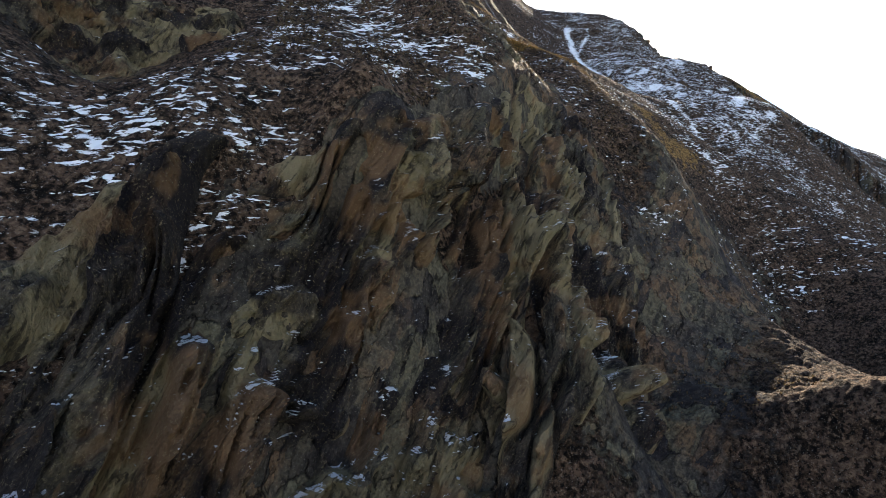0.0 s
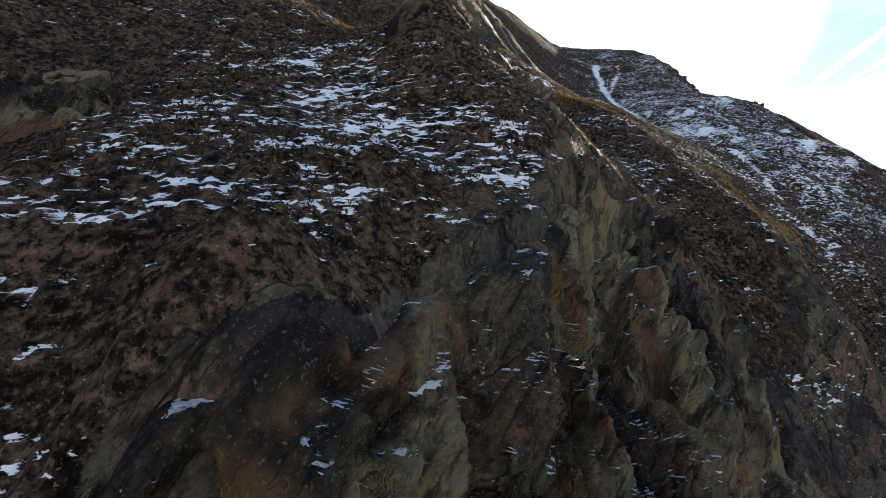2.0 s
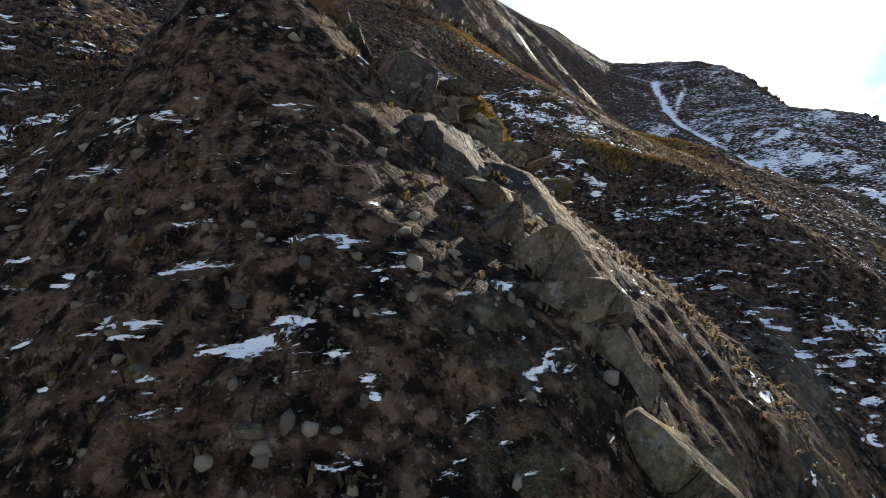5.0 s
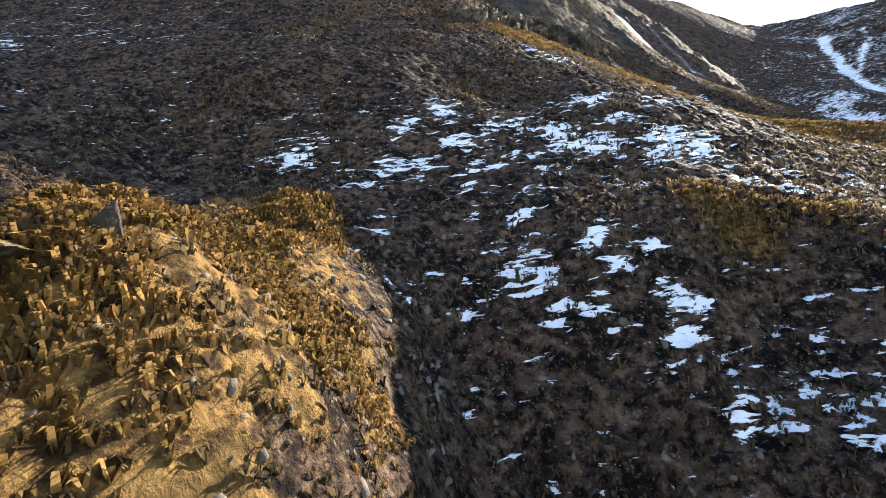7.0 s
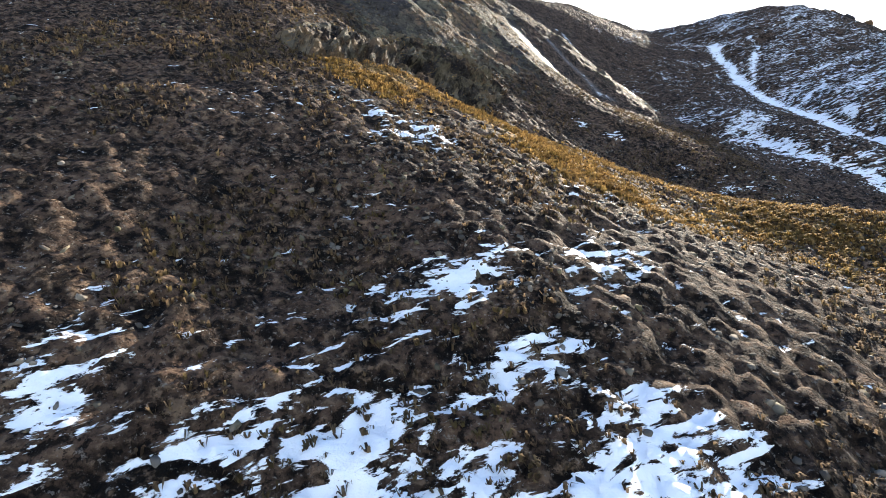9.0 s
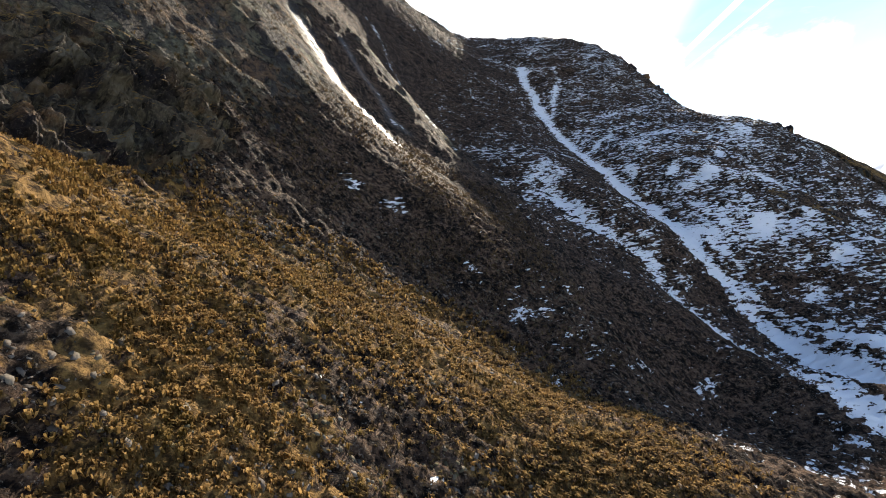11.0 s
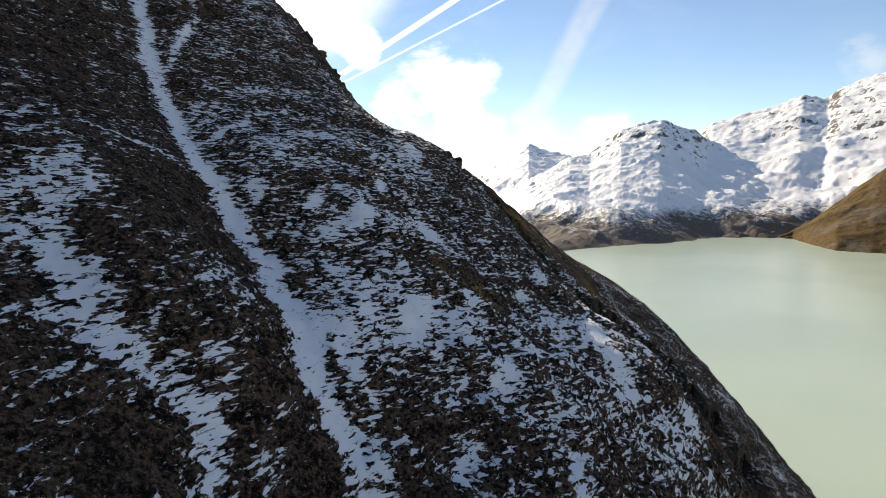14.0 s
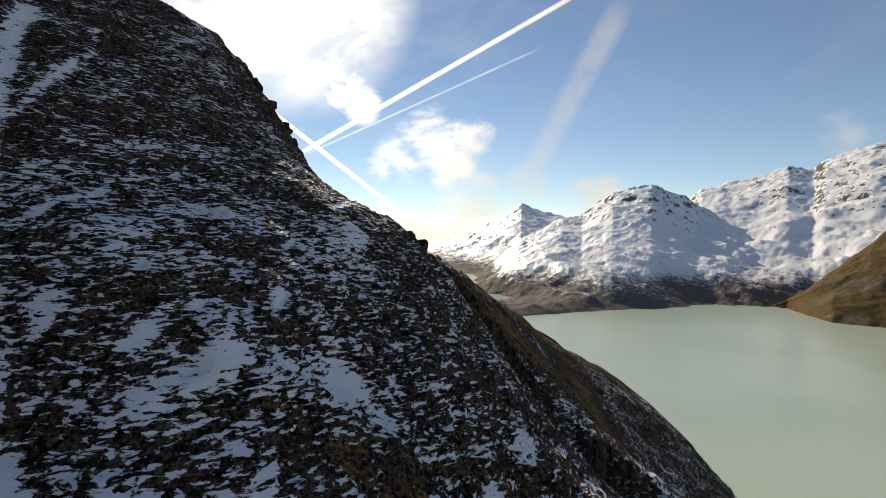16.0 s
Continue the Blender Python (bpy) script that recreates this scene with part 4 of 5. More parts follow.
# ---- faces of bare rock: ribs, slabs and chimneys ----
def rock_face(label, f, step, size, tall, depth, lean, seed, material):
    s0, s1 = f.upper[0][0], f.upper[-1][0]
    s = np.arange(s0, s1 + step, step)
    n_s = len(s)
    hi, lo = f.edges(s)
    t = np.linspace(0, 1, 160)
    px, py = f.plan(s[:, None], hi[:, None] + (lo - hi)[:, None] * t[None])
    pz = land(px, py) + swell(px, py)
    run = np.concatenate([np.zeros((n_s, 1)), np.cumsum(np.sqrt(np.diff(px) ** 2 + np.diff(py) ** 2 + np.diff(pz) ** 2), 1)], 1)
    n_h = int(np.percentile(run[:, -1], 80) / step)
    X, Y, Z, H = [np.zeros((n_s, n_h)) for _ in range(4)]
    for i in range(n_s):
        q = np.linspace(0, run[i, -1], n_h)
        X[i], Y[i], Z[i] = np.interp(q, run[i], px[i]), np.interp(q, run[i], py[i]), np.interp(q, run[i], pz[i])
        H[i] = 400 - q
    S = np.repeat(s[:, None], n_h, 1)
    along = S - lean * (H - 400)
    warp = 0.3 * size * (fractal(S / size, H / size + seed, octaves=4) - 0.5)
    big, tone = slabs(along + warp, H + warp, size, tall * size, seed, 0.8 * step / size)
    mid, tone2 = slabs(along + warp, H - warp, 0.45 * size, 0.42 * tall * size, seed + 1, 1.5 * step / size)
    small, _ = slabs(along, H + 0.4 * S, 0.18 * size, 0.15 * tall * size, seed + 2, 3.5 * step / size)
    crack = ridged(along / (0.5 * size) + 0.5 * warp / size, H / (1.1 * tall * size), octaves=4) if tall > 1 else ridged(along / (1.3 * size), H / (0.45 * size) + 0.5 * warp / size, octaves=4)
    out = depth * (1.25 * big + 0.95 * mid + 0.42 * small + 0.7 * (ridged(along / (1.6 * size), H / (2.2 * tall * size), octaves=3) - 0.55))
    # carves the cracks, and later paints their shade in the material
    shaded_seam = ease(0.8, 0.97, crack)
    out = out - 0.6 * depth * shaded_seam + 0.28 * depth * (fractal(S / 0.8, H / 0.7, octaves=4, gain=0.6) - 0.5)
    frame_u, frame_v = np.minimum(S - s0, s1 - S), np.repeat(np.minimum(np.linspace(0, 1, n_h), np.linspace(1, 0, n_h))[None], n_s, 0) * run[:, -1:]
    rim = np.minimum(frame_u, frame_v) + 2.4 * (fractal(S / 3, H / 3 + 9, octaves=4) - 0.5)
    rim = ease(0.3, 2.0, rim)
    out = out * (1 - 0.55 * ease(42, 58, S)) * (0.3 + 0.7 * ease(0.5, 7, 400 - H))
    out = (out + 0.25 * depth) * rim - 1.1 * (1 - rim)
    nx, ny, nz = np.cross(np.stack([np.gradient(v, axis=1) for v in (X, Y, Z)], -1), np.stack([np.gradient(v, axis=0) for v in (X, Y, Z)], -1)).transpose(2, 0, 1)
    k = np.sqrt(nx ** 2 + ny ** 2 + nz ** 2) + 1e-9
    k = np.where(nz < 0, -k, k)
    face = sheet("cliff", X + out * nx / k, Y + out * ny / k, Z + out * nz / k, material, tone=0.6 * tone + 0.4 * tone2, shaded_seam=shaded_seam)
    face.data.polygons.foreach_set("use_smooth", np.zeros(len(face.data.polygons), bool))
    return tagged(face, label, "cliff", kind="structure")


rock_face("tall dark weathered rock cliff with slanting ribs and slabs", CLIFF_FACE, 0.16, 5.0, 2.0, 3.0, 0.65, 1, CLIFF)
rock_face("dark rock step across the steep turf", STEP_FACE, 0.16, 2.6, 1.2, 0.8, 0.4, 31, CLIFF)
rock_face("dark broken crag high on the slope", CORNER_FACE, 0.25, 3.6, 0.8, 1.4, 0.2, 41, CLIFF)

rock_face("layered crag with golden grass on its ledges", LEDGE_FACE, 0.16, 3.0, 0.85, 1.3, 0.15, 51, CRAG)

# ---- lake ----
lx, ly = np.meshgrid(np.linspace(-1500, 4600, 40), np.linspace(-4600, 4600, 40))
water = tagged(sheet("water", lx, ly, 0 * lx + LAKE, WATER), "milky pale green glacial lake, calm", "lake", kind="structure")

# ---- mountains across the lake: bearings, from the water's edge up to the crest ----
EYE = (52.4, 172.0, 79.0)


def far_mountain(name, label, crest, reach, feet, material, relief, wide=300, tall=110, back=0.35):
    """crest: (bearing, elevation) in degrees; reach: (bearing, distance of the crest); feet: (bearing, distance of its foot)."""
    az = np.linspace(crest[0][0], crest[-1][0], wide)
    top_r = np.interp(az, [c[0] for c in reach], [c[1] for c in reach])
    top_z = EYE[2] + top_r * np.tan(np.radians(np.interp(az, [c[0] for c in crest], [c[1] for c in crest])))
    foot_r = np.interp(az, [c[0] for c in feet], [c[1] for c in feet])
    t = np.concatenate([np.linspace(0, 1, tall), np.linspace(1, 1 + back, 20)[1:]])
    A, T = np.meshgrid(az, t)
    R = foot_r[None] + (top_r - foot_r)[None] * T
    X, Y = EYE[0] + R * np.sin(np.radians(A)), EYE[1] + R * np.cos(np.radians(A))
    rise = np.where(T <= 1, T ** 1.12, np.clip(1 - (T - 1) * 1.3, 0, 1))
    low = LAKE - 12
    Z = low + (top_z[None] - low) * rise
    body = ease(0, 0.12, T)
    spurs = ridged(X / 420 + 0.4 * fractal(X / 300, Y / 300), Y / 420, octaves=6) - 0.6
    across = np.radians(A) * R
    runs = ridged(across / 190 + 0.5 * fractal(X / 200, Y / 200), T * 2.2, octaves=4) - 0.6
    crags = ridged(X / 60, Y / 60, octaves=4) - 0.6
    calm = 0.25 + 0.75 * np.clip(np.abs(T - 1) / 0.25, 0, 1)
    Z = Z + (0.55 * relief * spurs * calm + 0.3 * relief * runs * (0.4 + 0.6 * calm) + 0.22 * relief * crags * ease(0.55, 1.0, T)) * body + (0.1 * relief * (ridged(X / 150 + 3, Y / 150, octaves=4) - 0.6) + 0.06 * relief * (ridged(X / 45, Y / 45, octaves=3) - 0.6)) * body * (0.5 + 0.5 * calm)
    return tagged(sheet(name, X, Y, Z, material), label, "mountain", kind="structure")


SNOWY = mountain_material("snowy_mountain", -38, 110, (0.16, 0.115, 0.08))
GRASSY = mountain_material("brown_mountain", 330, 150, (0.085, 0.055, 0.022))
far_mountain("backdrop_far_peak", "distant snowy peak in pale haze", [(33, -2), (39.3, 0.2), (43.1, 2), (45.3, 3.3), (46.3, 3.8), (47.6, 3.2), (50.7, 2.6), (54, 1.5), (60, 1)], [(33, 4500), (60, 4500)], [(33, 2400), (60, 2600)], SNOWY, 130)
far_mountain("backdrop_snowy_ridge", "long snow-covered ridge with dark rock teeth", [(57, 1), (61, 3), (63.5, 4.5), (64.4, 5.2), (68.9, 6.3), (71.5, 7.1), (73.4, 6.6), (74.2, 7.4), (75.9, 8.0), (77.4, 8.5), (80, 8.9), (90, 9), (104, 8)], [(57, 4300), (104, 4300)], [(57, 1800), (68, 1750), (74, 1800), (104, 2000)], SNOWY, 150)
far_mountain("backdrop_snowy_mountain", "broad snowy mountain rising from the lake shore", [(41, -5), (46, -0.5), (50.7, 2.2), (52.8, 2.8), (55.9, 5.1), (57.8, 5.6), (59.7, 6.0), (61.3, 5.2), (62.7, 4.6), (64, 3.6), (66.4, 2.2), (69.4, -0.4), (72.4, -3.5)], [(41, 2300), (55, 3100), (64, 3100), (72.4, 2300)], [(41, 1080), (50, 1241), (55, 1334), (60.4, 1466), (66.5, 1615), (70.6, 1735), (72.4, 1780)], SNOWY, 120, 420, 150)
far_mountain("backdrop_brown_hill", "brown grassy hillside sloping into the lake", [(70.2, -6), (72.9, -4.2), (74.8, -2.4), (76.7, -0.5), (79, 2.2), (84, 6), (95, 10), (120, 11)], [(70.2, 1800), (73, 1800), (77, 1900), (84, 2100), (120, 2300)], [(70.2, 1740), (71.5, 1760), (73.1, 1612), (74.8, 1468), (77.3, 1476), (80, 1514), (120, 1500)], GRASSY, 70)
far_mountain("backdrop_opposite_range", "snow-dusted range closing the far side of the valley", [(115, 9), (140, 7), (170, 8), (200, 6), (230, 9), (262, 8)], [(115, 2600), (262, 3000)], [(115, 1500), (262, 1300)], SNOWY, 200, 160, 50)

# ---- rocks ----


def part(name, bm, material, parent, label=""):
    me = bpy.data.meshes.new(name)
    bm.to_mesh(me)
    bm.free()
    me.materials.append(material)
    ob = new(name, me)
    ob.parent = parent
    if label:
        ob["label"] = label
    return ob


def rock_bm(size, seed, detail=3, at=(0, 0, 0), turn=(0, 0, 0)):
    """A split block: a ball cut by random planes, then roughened."""
    rnd = random.Random(seed)
    bm = bmesh.new()
    bmesh.ops.create_icosphere(bm, subdivisions=detail, radius=1.0)
    co = np.array([v.co[:] for v in bm.verts])
    for _ in range(11):
        n = np.array([rnd.gauss(0, 1), rnd.gauss(0, 1), rnd.gauss(0, 1)])
        n /= np.linalg.norm(n)
        over = np.clip(co @ n - rnd.uniform(0.3, 0.62), 0, None)
        co = co - over[:, None] * n[None]
    k = 2.3
    bump = fractal(co[:, 0] * k + seed, co[:, 1] * k, co[:, 2] * k * 1.8, 4) - 0.5
    bump = bump + 0.35 * (fractal(co[:, 0] * 7 + seed, co[:, 1] * 7, co[:, 2] * 10, 3) - 0.5)
    co = co * (1 + 0.3 * bump + 0.1 * np.round(4 * rough(co[:, 2] * 3 + seed, co[:, 0], co[:, 1])) / 4)[:, None] * np.array(size)[None]
    m = Matrix.Translation(at) @ pose(0, 0, 0, *turn)
    for v, c in zip(bm.verts, co):
        v.co = m @ Vector(c)
    return bm


def outcrop(label, blocks, seed, tilt, material=ROCK):
    """A crag of stacked blocks: each (x, y, height over the ground, size)."""
    rnd = random.Random(seed)
    x0, y0 = blocks[0][0], blocks[0][1]
    base = new("rock_outcrop")
    base.location = (x0, y0, float(surface(np.array(x0), np.array(y0))) - 0.5)
    tagged(base, label, "rock outcrop")
    for i, (x, y, h, r) in enumerate(blocks):
        bed = max(float(inside(f, np.array(float(x)), np.array(float(y)))) for f in FACES)
        z = float(surface(np.array(x), np.array(y))) + 2.2 * bed + h
        size = (r * rnd.uniform(1.0, 1.6), r * rnd.uniform(0.9, 1.4), r * rnd.uniform(0.9, 1.2))
        p = part("rock_slab" if r > 1.4 else "rock_block", rock_bm(size, seed * 31 + i, 3 if r > 0.8 else 2, (x - x0, y - y0, z - base.location.z), (tilt[0] + rnd.uniform(-12, 12), tilt[1] + rnd.uniform(-12, 12), rnd.uniform(-40, 40))), material, base)
    return base


prow = new("rock_outcrop")
prow.location = (2.4, 83.6, float(surface(np.array(2.4), np.array(83.6))) - 0.6)
tagged(prow, "weathered grey-brown split blocks of the rock prow", "rock outcrop")
PROW_RND = random.Random(77)


def prow_block(x, y, r, tall, lift=0.0, lean=0, turn=None):
    """One jointed block of the prow, half sunk in the ground."""
    z = float(surface(np.array(float(x)), np.array(float(y)))) + (lift - 0.3) * tall
    spin = PROW_RND.uniform(-30, 30) if turn is None else turn
    bm = rock_bm((1.7 * r, 1.3 * r, 1.75 * tall), PROW_RND.randrange(10000), 5 if r > 0.6 else 4, (x - prow.location.x, y - prow.location.y, z - prow.location.z), (PROW_RND.uniform(-10, 10), lean + PROW_RND.uniform(-10, 10), spin))
    ob = part("rock_slab" if r > 0.7 else "rock_block", bm, ROCK, prow)


prow_block(0.1, 85.7, 0.75, 0.75, 0.6)
prow_block(1.8, 88.3, 0.35, 0.4, 0.5)
prow_block(-1.6, 85.2, 1.3, 0.75)
prow_block(-3.3, 85.2, 1.6, 0.75)
prow_block(1.1, 86.6, 0.85, 0.4)
prow_block(1.1, 83.4, 0.85, 0.5)
prow_block(2.6, 85.0, 0.7, 0.55)
prow_block(2.4, 83.6, 0.9, 0.55)
prow_block(2.7, 82.8, 0.95, 0.65)
prow_block(3.6, 83.3, 1.0, 0.5)
prow_block(4.1, 83.2, 1.1, 0.32, 0.3, -28, 20)
prow_block(4.5, 82.9, 0.9, 0.25, 0.6, -30, 24)
prow_block(2.0, 81.8, 0.95, 0.65)
prow_block(2.8, 81.0, 1.0, 0.6)
prow_block(3.5, 81.7, 0.8, 0.55)
prow_block(4.2, 80.8, 0.8, 0.5)
prow_block(3.4, 80.0, 0.8, 0.5)
prow_block(5.4, 84.2, 0.6, 0.4)
prow_block(4.1, 84.9, 0.7, 0.4)
prow_block(4.3, 86.3, 0.38, 0.3)
prow_block(4.9, 80.9, 0.65, 0.32)
prow_block(5.4, 82.6, 0.9, 0.4)
prow_block(6.1, 84.2, 0.8, 0.35)
prow_block(5.0, 81.6, 0.36, 0.5)
prow_block(7.1, 88.0, 0.9, 0.8, -0.1)
prow_block(7.6, 86.6, 0.7, 0.7, -0.1)
prow_block(1.0, 81.6, 0.95, 0.6)
prow_block(-0.4, 82.6, 1.1, 0.6)
prow_block(-2.4, 83.4, 1.2, 0.65)
prow_block(4.9, 83.9, 0.75, 0.4)
prow_block(-0.6, 84.4, 0.9, 0.6)
prow_block(6.6, 82.8, 0.6, 0.35)
for _ in range(22):
    prow_block(PROW_RND.uniform(-3.5, 4), PROW_RND.uniform(80, 86), PROW_RND.uniform(0.55, 0.95), PROW_RND.uniform(0.4, 0.6), -0.05)
for _ in range(24):
    prow_block(PROW_RND.uniform(-3, 7), PROW_RND.uniform(80, 87), PROW_RND.uniform(0.2, 0.45), PROW_RND.uniform(0.15, 0.3), -0.3)
outcrop("craggy brown rock ribs breaking through the spur's crest", [(0.2, 77.4, -0.3, 1.5), (1.2, 76.4, -0.4, 1.3), (2.0, 75.6, -0.3, 1.6), (2.4, 74.4, -0.5, 1.2), (3.2, 74.2, -0.4, 1.5), (3.6, 72.9, -0.5, 1.3), (4.6, 72.6, -0.5, 1.4), (4.9, 71.2, -0.5, 1.1), (6.0, 71.4, -0.6, 1.4), (6.6, 69.8, -0.6, 1.2), (-1.0, 78.6, -0.3, 1.3), (1.0, 78.2, -0.5, 1.0), (2.9, 76.6, -0.5, 1.0), (7.2, 71.6, -0.7, 1.2)], 21, (10, 25))
outcrop("overhanging rock tooth on the ridge line", [(118, 328, -1.5, 2.7), (120, 325.5, -1.4, 2.4), (121, 323.5, -1.1, 1.9), (115.5, 332, -1.5, 2.6), (113.5, 336, -1.5, 2.4), (122, 321, -1.1, 1.8)], 9, (5, 12), CLIFF)
outcrop("small jutting rock notch on the ridge line", [(128.5, 270, -0.9, 1.9), (130.3, 269.2, -0.6, 1.5), (131.6, 268.6, -0.3, 1.0), (126.5, 272, -1.0, 2.0)], 10, (0, 10), CLIFF)

# loose boulders
for i, (x, y, r) in enumerate([(4.3, 131.5, 0.5), (12, 137, 0.35), (17, 141, 0.4), (8, 151, 0.45), (22, 150, 0.4), (27, 160, 0.5), (3, 105, 0.4), (-4, 70, 0.45), (6, 97, 0.5), (-9, 108, 0.7), (1, 66, 0.4), (15, 158, 0.45), (31, 152, 0.5)]):
    z = float(surface(np.array(x), np.array(y)))
    b = part("boulder", rock_bm((0.75 * r, 0.65 * r, 0.55 * r), 400 + i, 3), ROCK, None)
    b.location = (x, y, z + 0.15 * r)
    tagged(b, "grey lichen-flecked boulder lying in the turf", "boulder", "loose boulders")

# ---- tussocks, heath and scree ----


def scatter(name, label, count, weight, area, make, material, seed):
    """One joined mesh of many small pieces, placed by weight(x, y) in the area (x0, x1, y0, y1)."""
    rng = np.random.default_rng(seed)
    x, y = rng.uniform(area[0], area[1], count * 6), rng.uniform(area[2], area[3], count * 6)
    keep = rng.random(count * 6) < weight(x, y)
    x, y = x[keep][:count], y[keep][:count]
    z = surface(x, y)
    verts, faces = make(rng, len(x))
    verts = verts + np.stack([x, y, z], -1)[:, None, :]
    n, k = verts.shape[0], verts.shape[1]
    tri = (faces[None] + (np.arange(n) * k)[:, None, None]).reshape(-1, 3)
    me = bpy.data.meshes.new(name)
    me.vertices.add(n * k)
    me.vertices.foreach_set("co", verts.ravel().astype(np.float32))
    me.loops.add(tri.size)
    me.loops.foreach_set("vertex_index", tri.ravel().astype(np.int32))
    me.polygons.add(len(tri))
    me.polygons.foreach_set("loop_start", np.arange(0, tri.size, 3, dtype=np.int32))
    me.update(calc_edges=True)
    me.materials.append(material)
    return tagged(new(name, me), label, name.replace("_", " "), kind="stuff")


def tussock(low, high, blades):
    def make(rng, n):
        """Tufts of bent blades round a low cushion, hanging a little downhill."""
        size = rng.uniform(low, high, (n, 1))
        ang = rng.uniform(0, 2 * math.pi, (n, blades))
        out = size * rng.uniform(0.35, 1.0, (n, blades))
        up = size * rng.uniform(0.35, 1.0, (n, blades))
        c, s = np.cos(ang), np.sin(ang)
        w = 0.16 * size
        zero = np.zeros_like(out)
        a = np.stack([0.15 * out * c - w * s, 0.15 * out * s + w * c, zero - 0.08], -1)
        b = np.stack([0.15 * out * c + w * s, 0.15 * out * s - w * c, zero - 0.08], -1)
        mid_x, mid_y = 0.6 * out * c, 0.6 * out * s
        m1 = np.stack([mid_x - 0.7 * w * s, mid_y + 0.7 * w * c, 0.75 * up], -1)
        m2 = np.stack([mid_x + 0.7 * w * s, mid_y - 0.7 * w * c, 0.75 * up], -1)
        tip = np.stack([out * c + 0.25 * size, out * s - 0.25 * size, 0.55 * up], -1)
        v = np.stack([a, b, m1, m2, tip], 2).reshape(n, blades * 5, 3)
        f = np.concatenate([np.array([[0, 1, 3], [0, 3, 2], [2, 3, 4]]) + 5 * i for i in range(blades)])
        return v, f
    return make


def stones(low, high):
    t = (1 + 5 ** 0.5) / 2
    ico = np.array([(-1, t, 0), (1, t, 0), (-1, -t, 0), (1, -t, 0), (0, -1, t), (0, 1, t), (0, -1, -t), (0, 1, -t), (t, 0, -1), (t, 0, 1), (-t, 0, -1), (-t, 0, 1)]) / 1.9
    tri = np.array([(0, 11, 5), (0, 5, 1), (0, 1, 7), (0, 7, 10), (0, 10, 11), (1, 5, 9), (5, 11, 4), (11, 10, 2), (10, 7, 6), (7, 1, 8), (3, 9, 4), (3, 4, 2), (3, 2, 6), (3, 6, 8), (3, 8, 9), (4, 9, 5), (2, 4, 11), (6, 2, 10), (8, 6, 7), (9, 8, 1)])

    def make(rng, n):
        size = low + (high - low) * rng.random((n, 1, 1)) ** 3
        v = ico[None] * size * rng.uniform(0.6, 1.3, (n, 12, 1)) * rng.uniform(0.5, 1.2, (n, 1, 3))
        return v, tri
    return make


def plates(low, high):
    """Flat split stones lying with the slope, tilted at random."""
    def make(rng, n):
        size = low + (high - low) * rng.random((n, 1, 1)) ** 2
        ang = np.arange(6) * math.pi / 3
        ring = np.stack([np.cos(ang), np.sin(ang), 0 * ang], -1)[None] * rng.uniform(0.6, 1.2, (n, 6, 1)) * np.array([1.0, 0.7, 1.0])
        v = np.concatenate([ring + np.array([0, 0, 0.18]), ring * 1.1 - np.array([0, 0, 0.3])], 1) * size
        spin, tx, ty = rng.uniform(0, 6.28, n), rng.normal(0, 0.3, n) + 0.45, rng.normal(0, 0.3, n) + 0.45
        c, q = np.cos(spin)[:, None], np.sin(spin)[:, None]
        x, y, z = v[:, :, 0] * c - v[:, :, 1] * q, v[:, :, 0] * q + v[:, :, 1] * c, v[:, :, 2]
        return np.stack([x, y, z - x * tx[:, None] + y * ty[:, None]], -1), np.array([(0, 1, 2), (0, 2, 3), (0, 3, 4), (0, 4, 5)] + [t for k in range(6) for t in ((k, k + 6, (k + 1) % 6), ((k + 1) % 6, k + 6, (k + 1) % 6 + 6))])
    return make


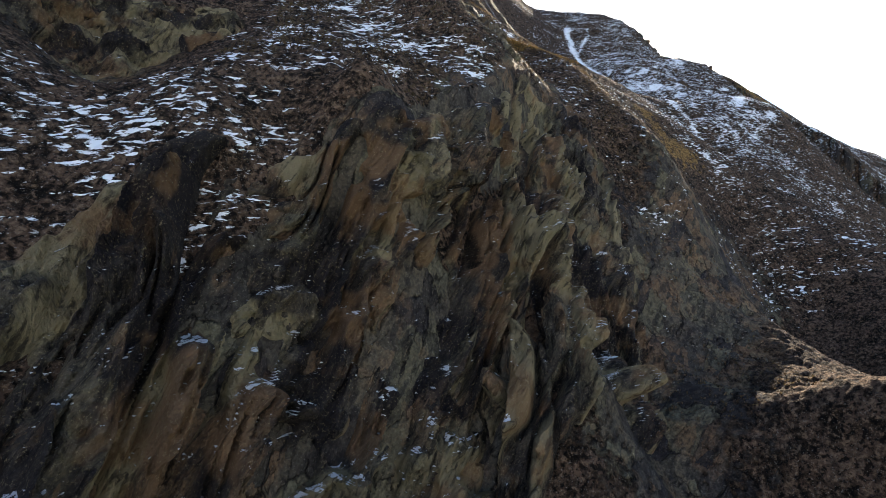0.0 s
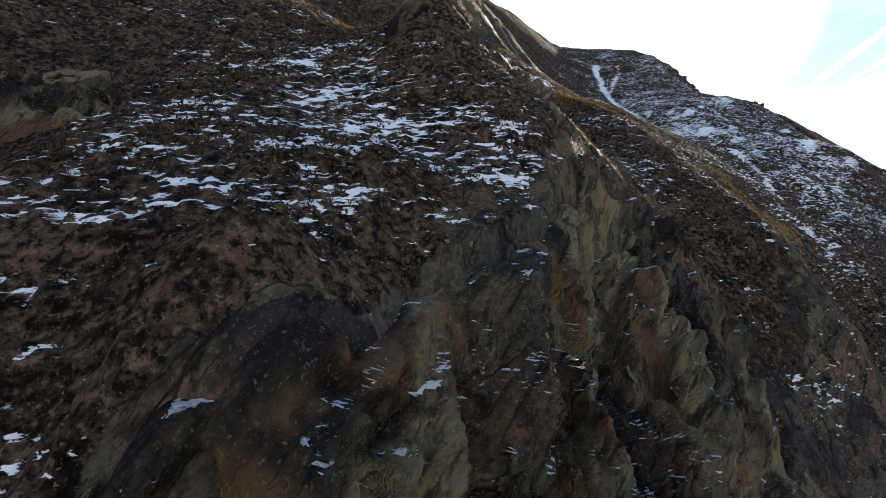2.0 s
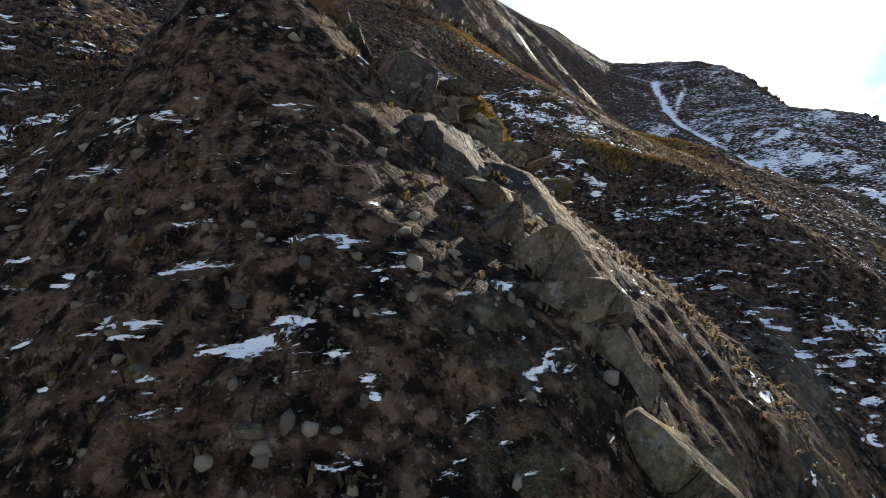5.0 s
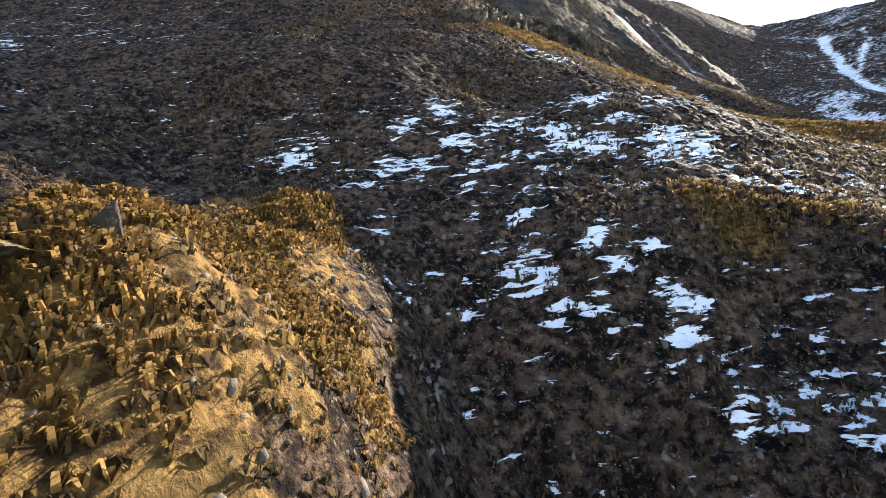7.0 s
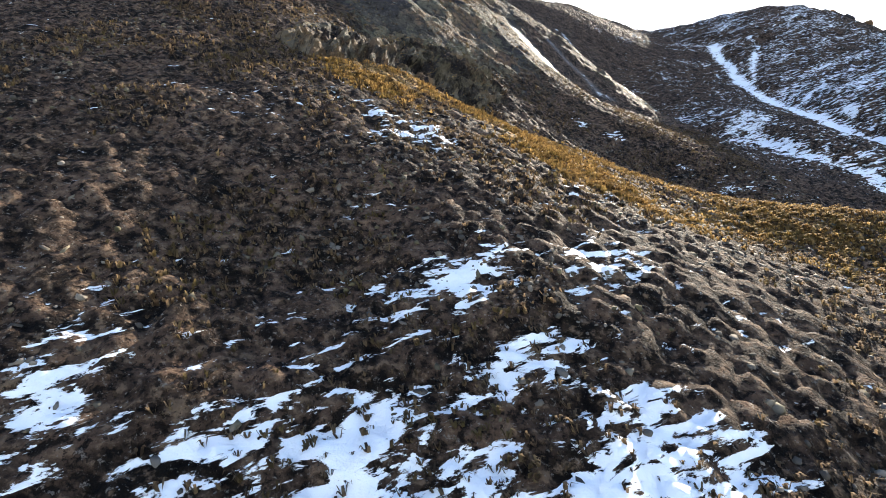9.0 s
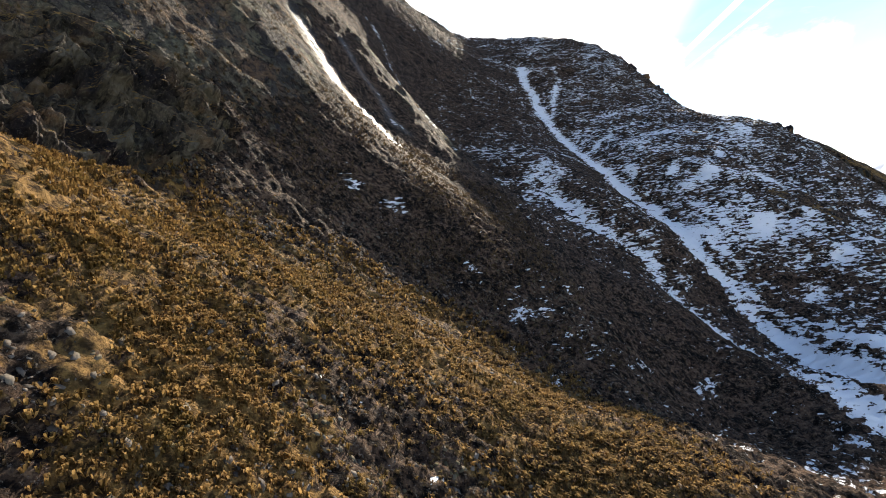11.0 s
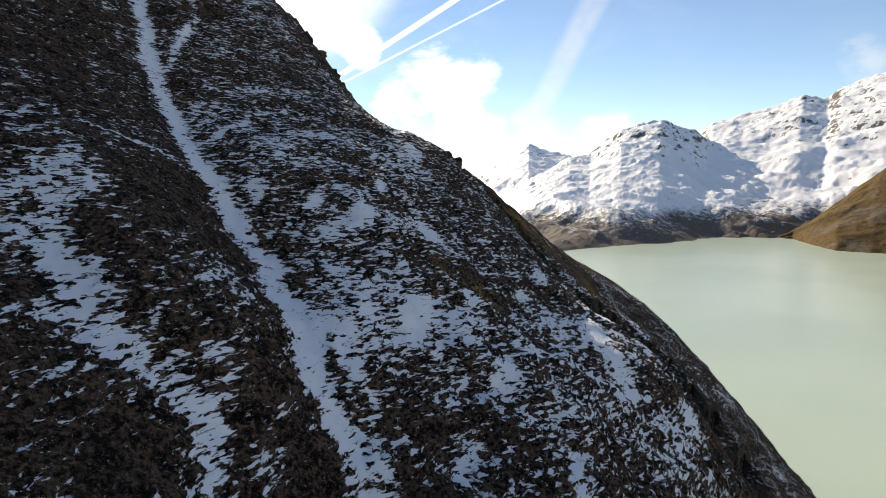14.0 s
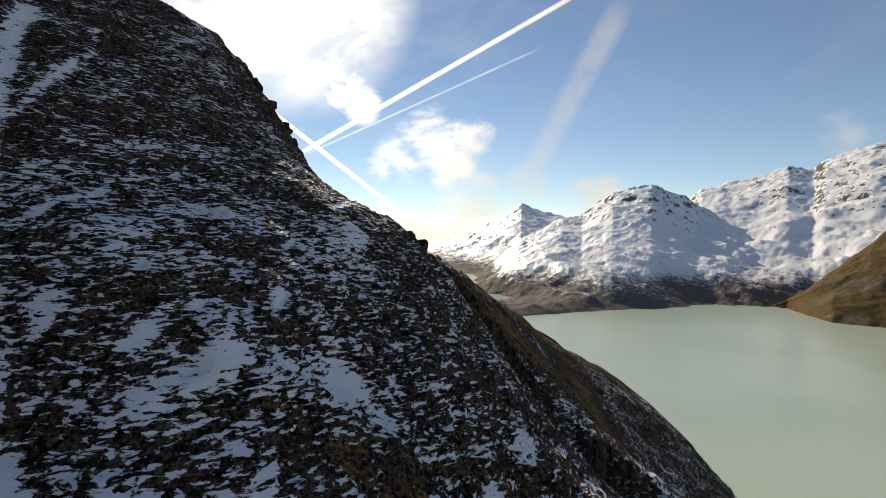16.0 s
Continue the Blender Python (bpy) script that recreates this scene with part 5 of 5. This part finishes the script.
def cover_at(x, y):
    i, j = np.clip(np.searchsorted(xs, x) - 1, 0, len(xs) - 2), np.clip(np.searchsorted(ys, y) - 1, 0, len(ys) - 2)
    return rock_v[j, i], grass_v[j, i], snow_v[j, i]


def bare(x, y):
    return np.max([inside(f, x, y) for f in FACES], 0)


def gold_weight(x, y):
    r, gr, s = cover_at(x, y)
    return np.clip(gr * 1.3 - 0.25, 0, 1) * ease(0.3, 0.6, fractal(x / 2.5, y / 2.5, octaves=3)) * (1 - 0.6 * r) * (bare(x, y) < 0.1)


def heath_weight(x, y):
    r, gr, s = cover_at(x, y)
    return np.clip(1 - r, 0, 1) * ease(0.38, 0.62, fractal(x / 4, y / 4, octaves=3)) * np.clip(1.25 - s, 0.2, 1) * (bare(x, y) < 0.1)


def scree_weight(x, y):
    r, gr, s = cover_at(x, y)
    return ease(0.45, 0.7, fractal(x / 5 + 40, y / 5, octaves=3)) * (bare(x, y) < 0.1)


scatter("golden_grass", "golden dry alpine grass tussocks on the rock spur", 11000, gold_weight, (-7, 18, 80, 114), tussock(0.14, 0.36, 8), GOLD, 1)
scatter("golden_grass", "golden-brown dry grass tussocks on the grassy rib", 22000, gold_weight, (-12, 36, 116, 182), tussock(0.14, 0.4, 8), GOLD, 4)
scatter("brown_heath", "dead brown heath and grass tufts", 34000, heath_weight, (-24, 34, 48, 208), tussock(0.12, 0.34, 6), HEATH, 2)
def plate_weight(x, y):
    r, gr, s = cover_at(x, y)
    rib = near_path(x, y, [(2, 138), (8, 140), (14, 143), (20, 150)], 6) + 0.5 * near_path(x, y, [(6, 168), (16, 171), (26, 166)], 7) + 0.35 * near_path(x, y, [(5.5, 85), (5.2, 90), (3.5, 95), (0, 99)], 2.6)
    return np.clip(rib, 0, 1) * ease(0.35, 0.6, fractal(x / 3 + 11, y / 3, octaves=3)) + 0.05


scatter("split_stones", "flat grey split stones lying on dark earth", 9000, plate_weight, (-12, 36, 82, 182), plates(0.04, 0.2), STONE, 6)
scatter("scree", "small grey-brown stones strewn over the turf", 9000, scree_weight, (-24, 34, 48, 180), stones(0.03, 0.2), STONE, 3)
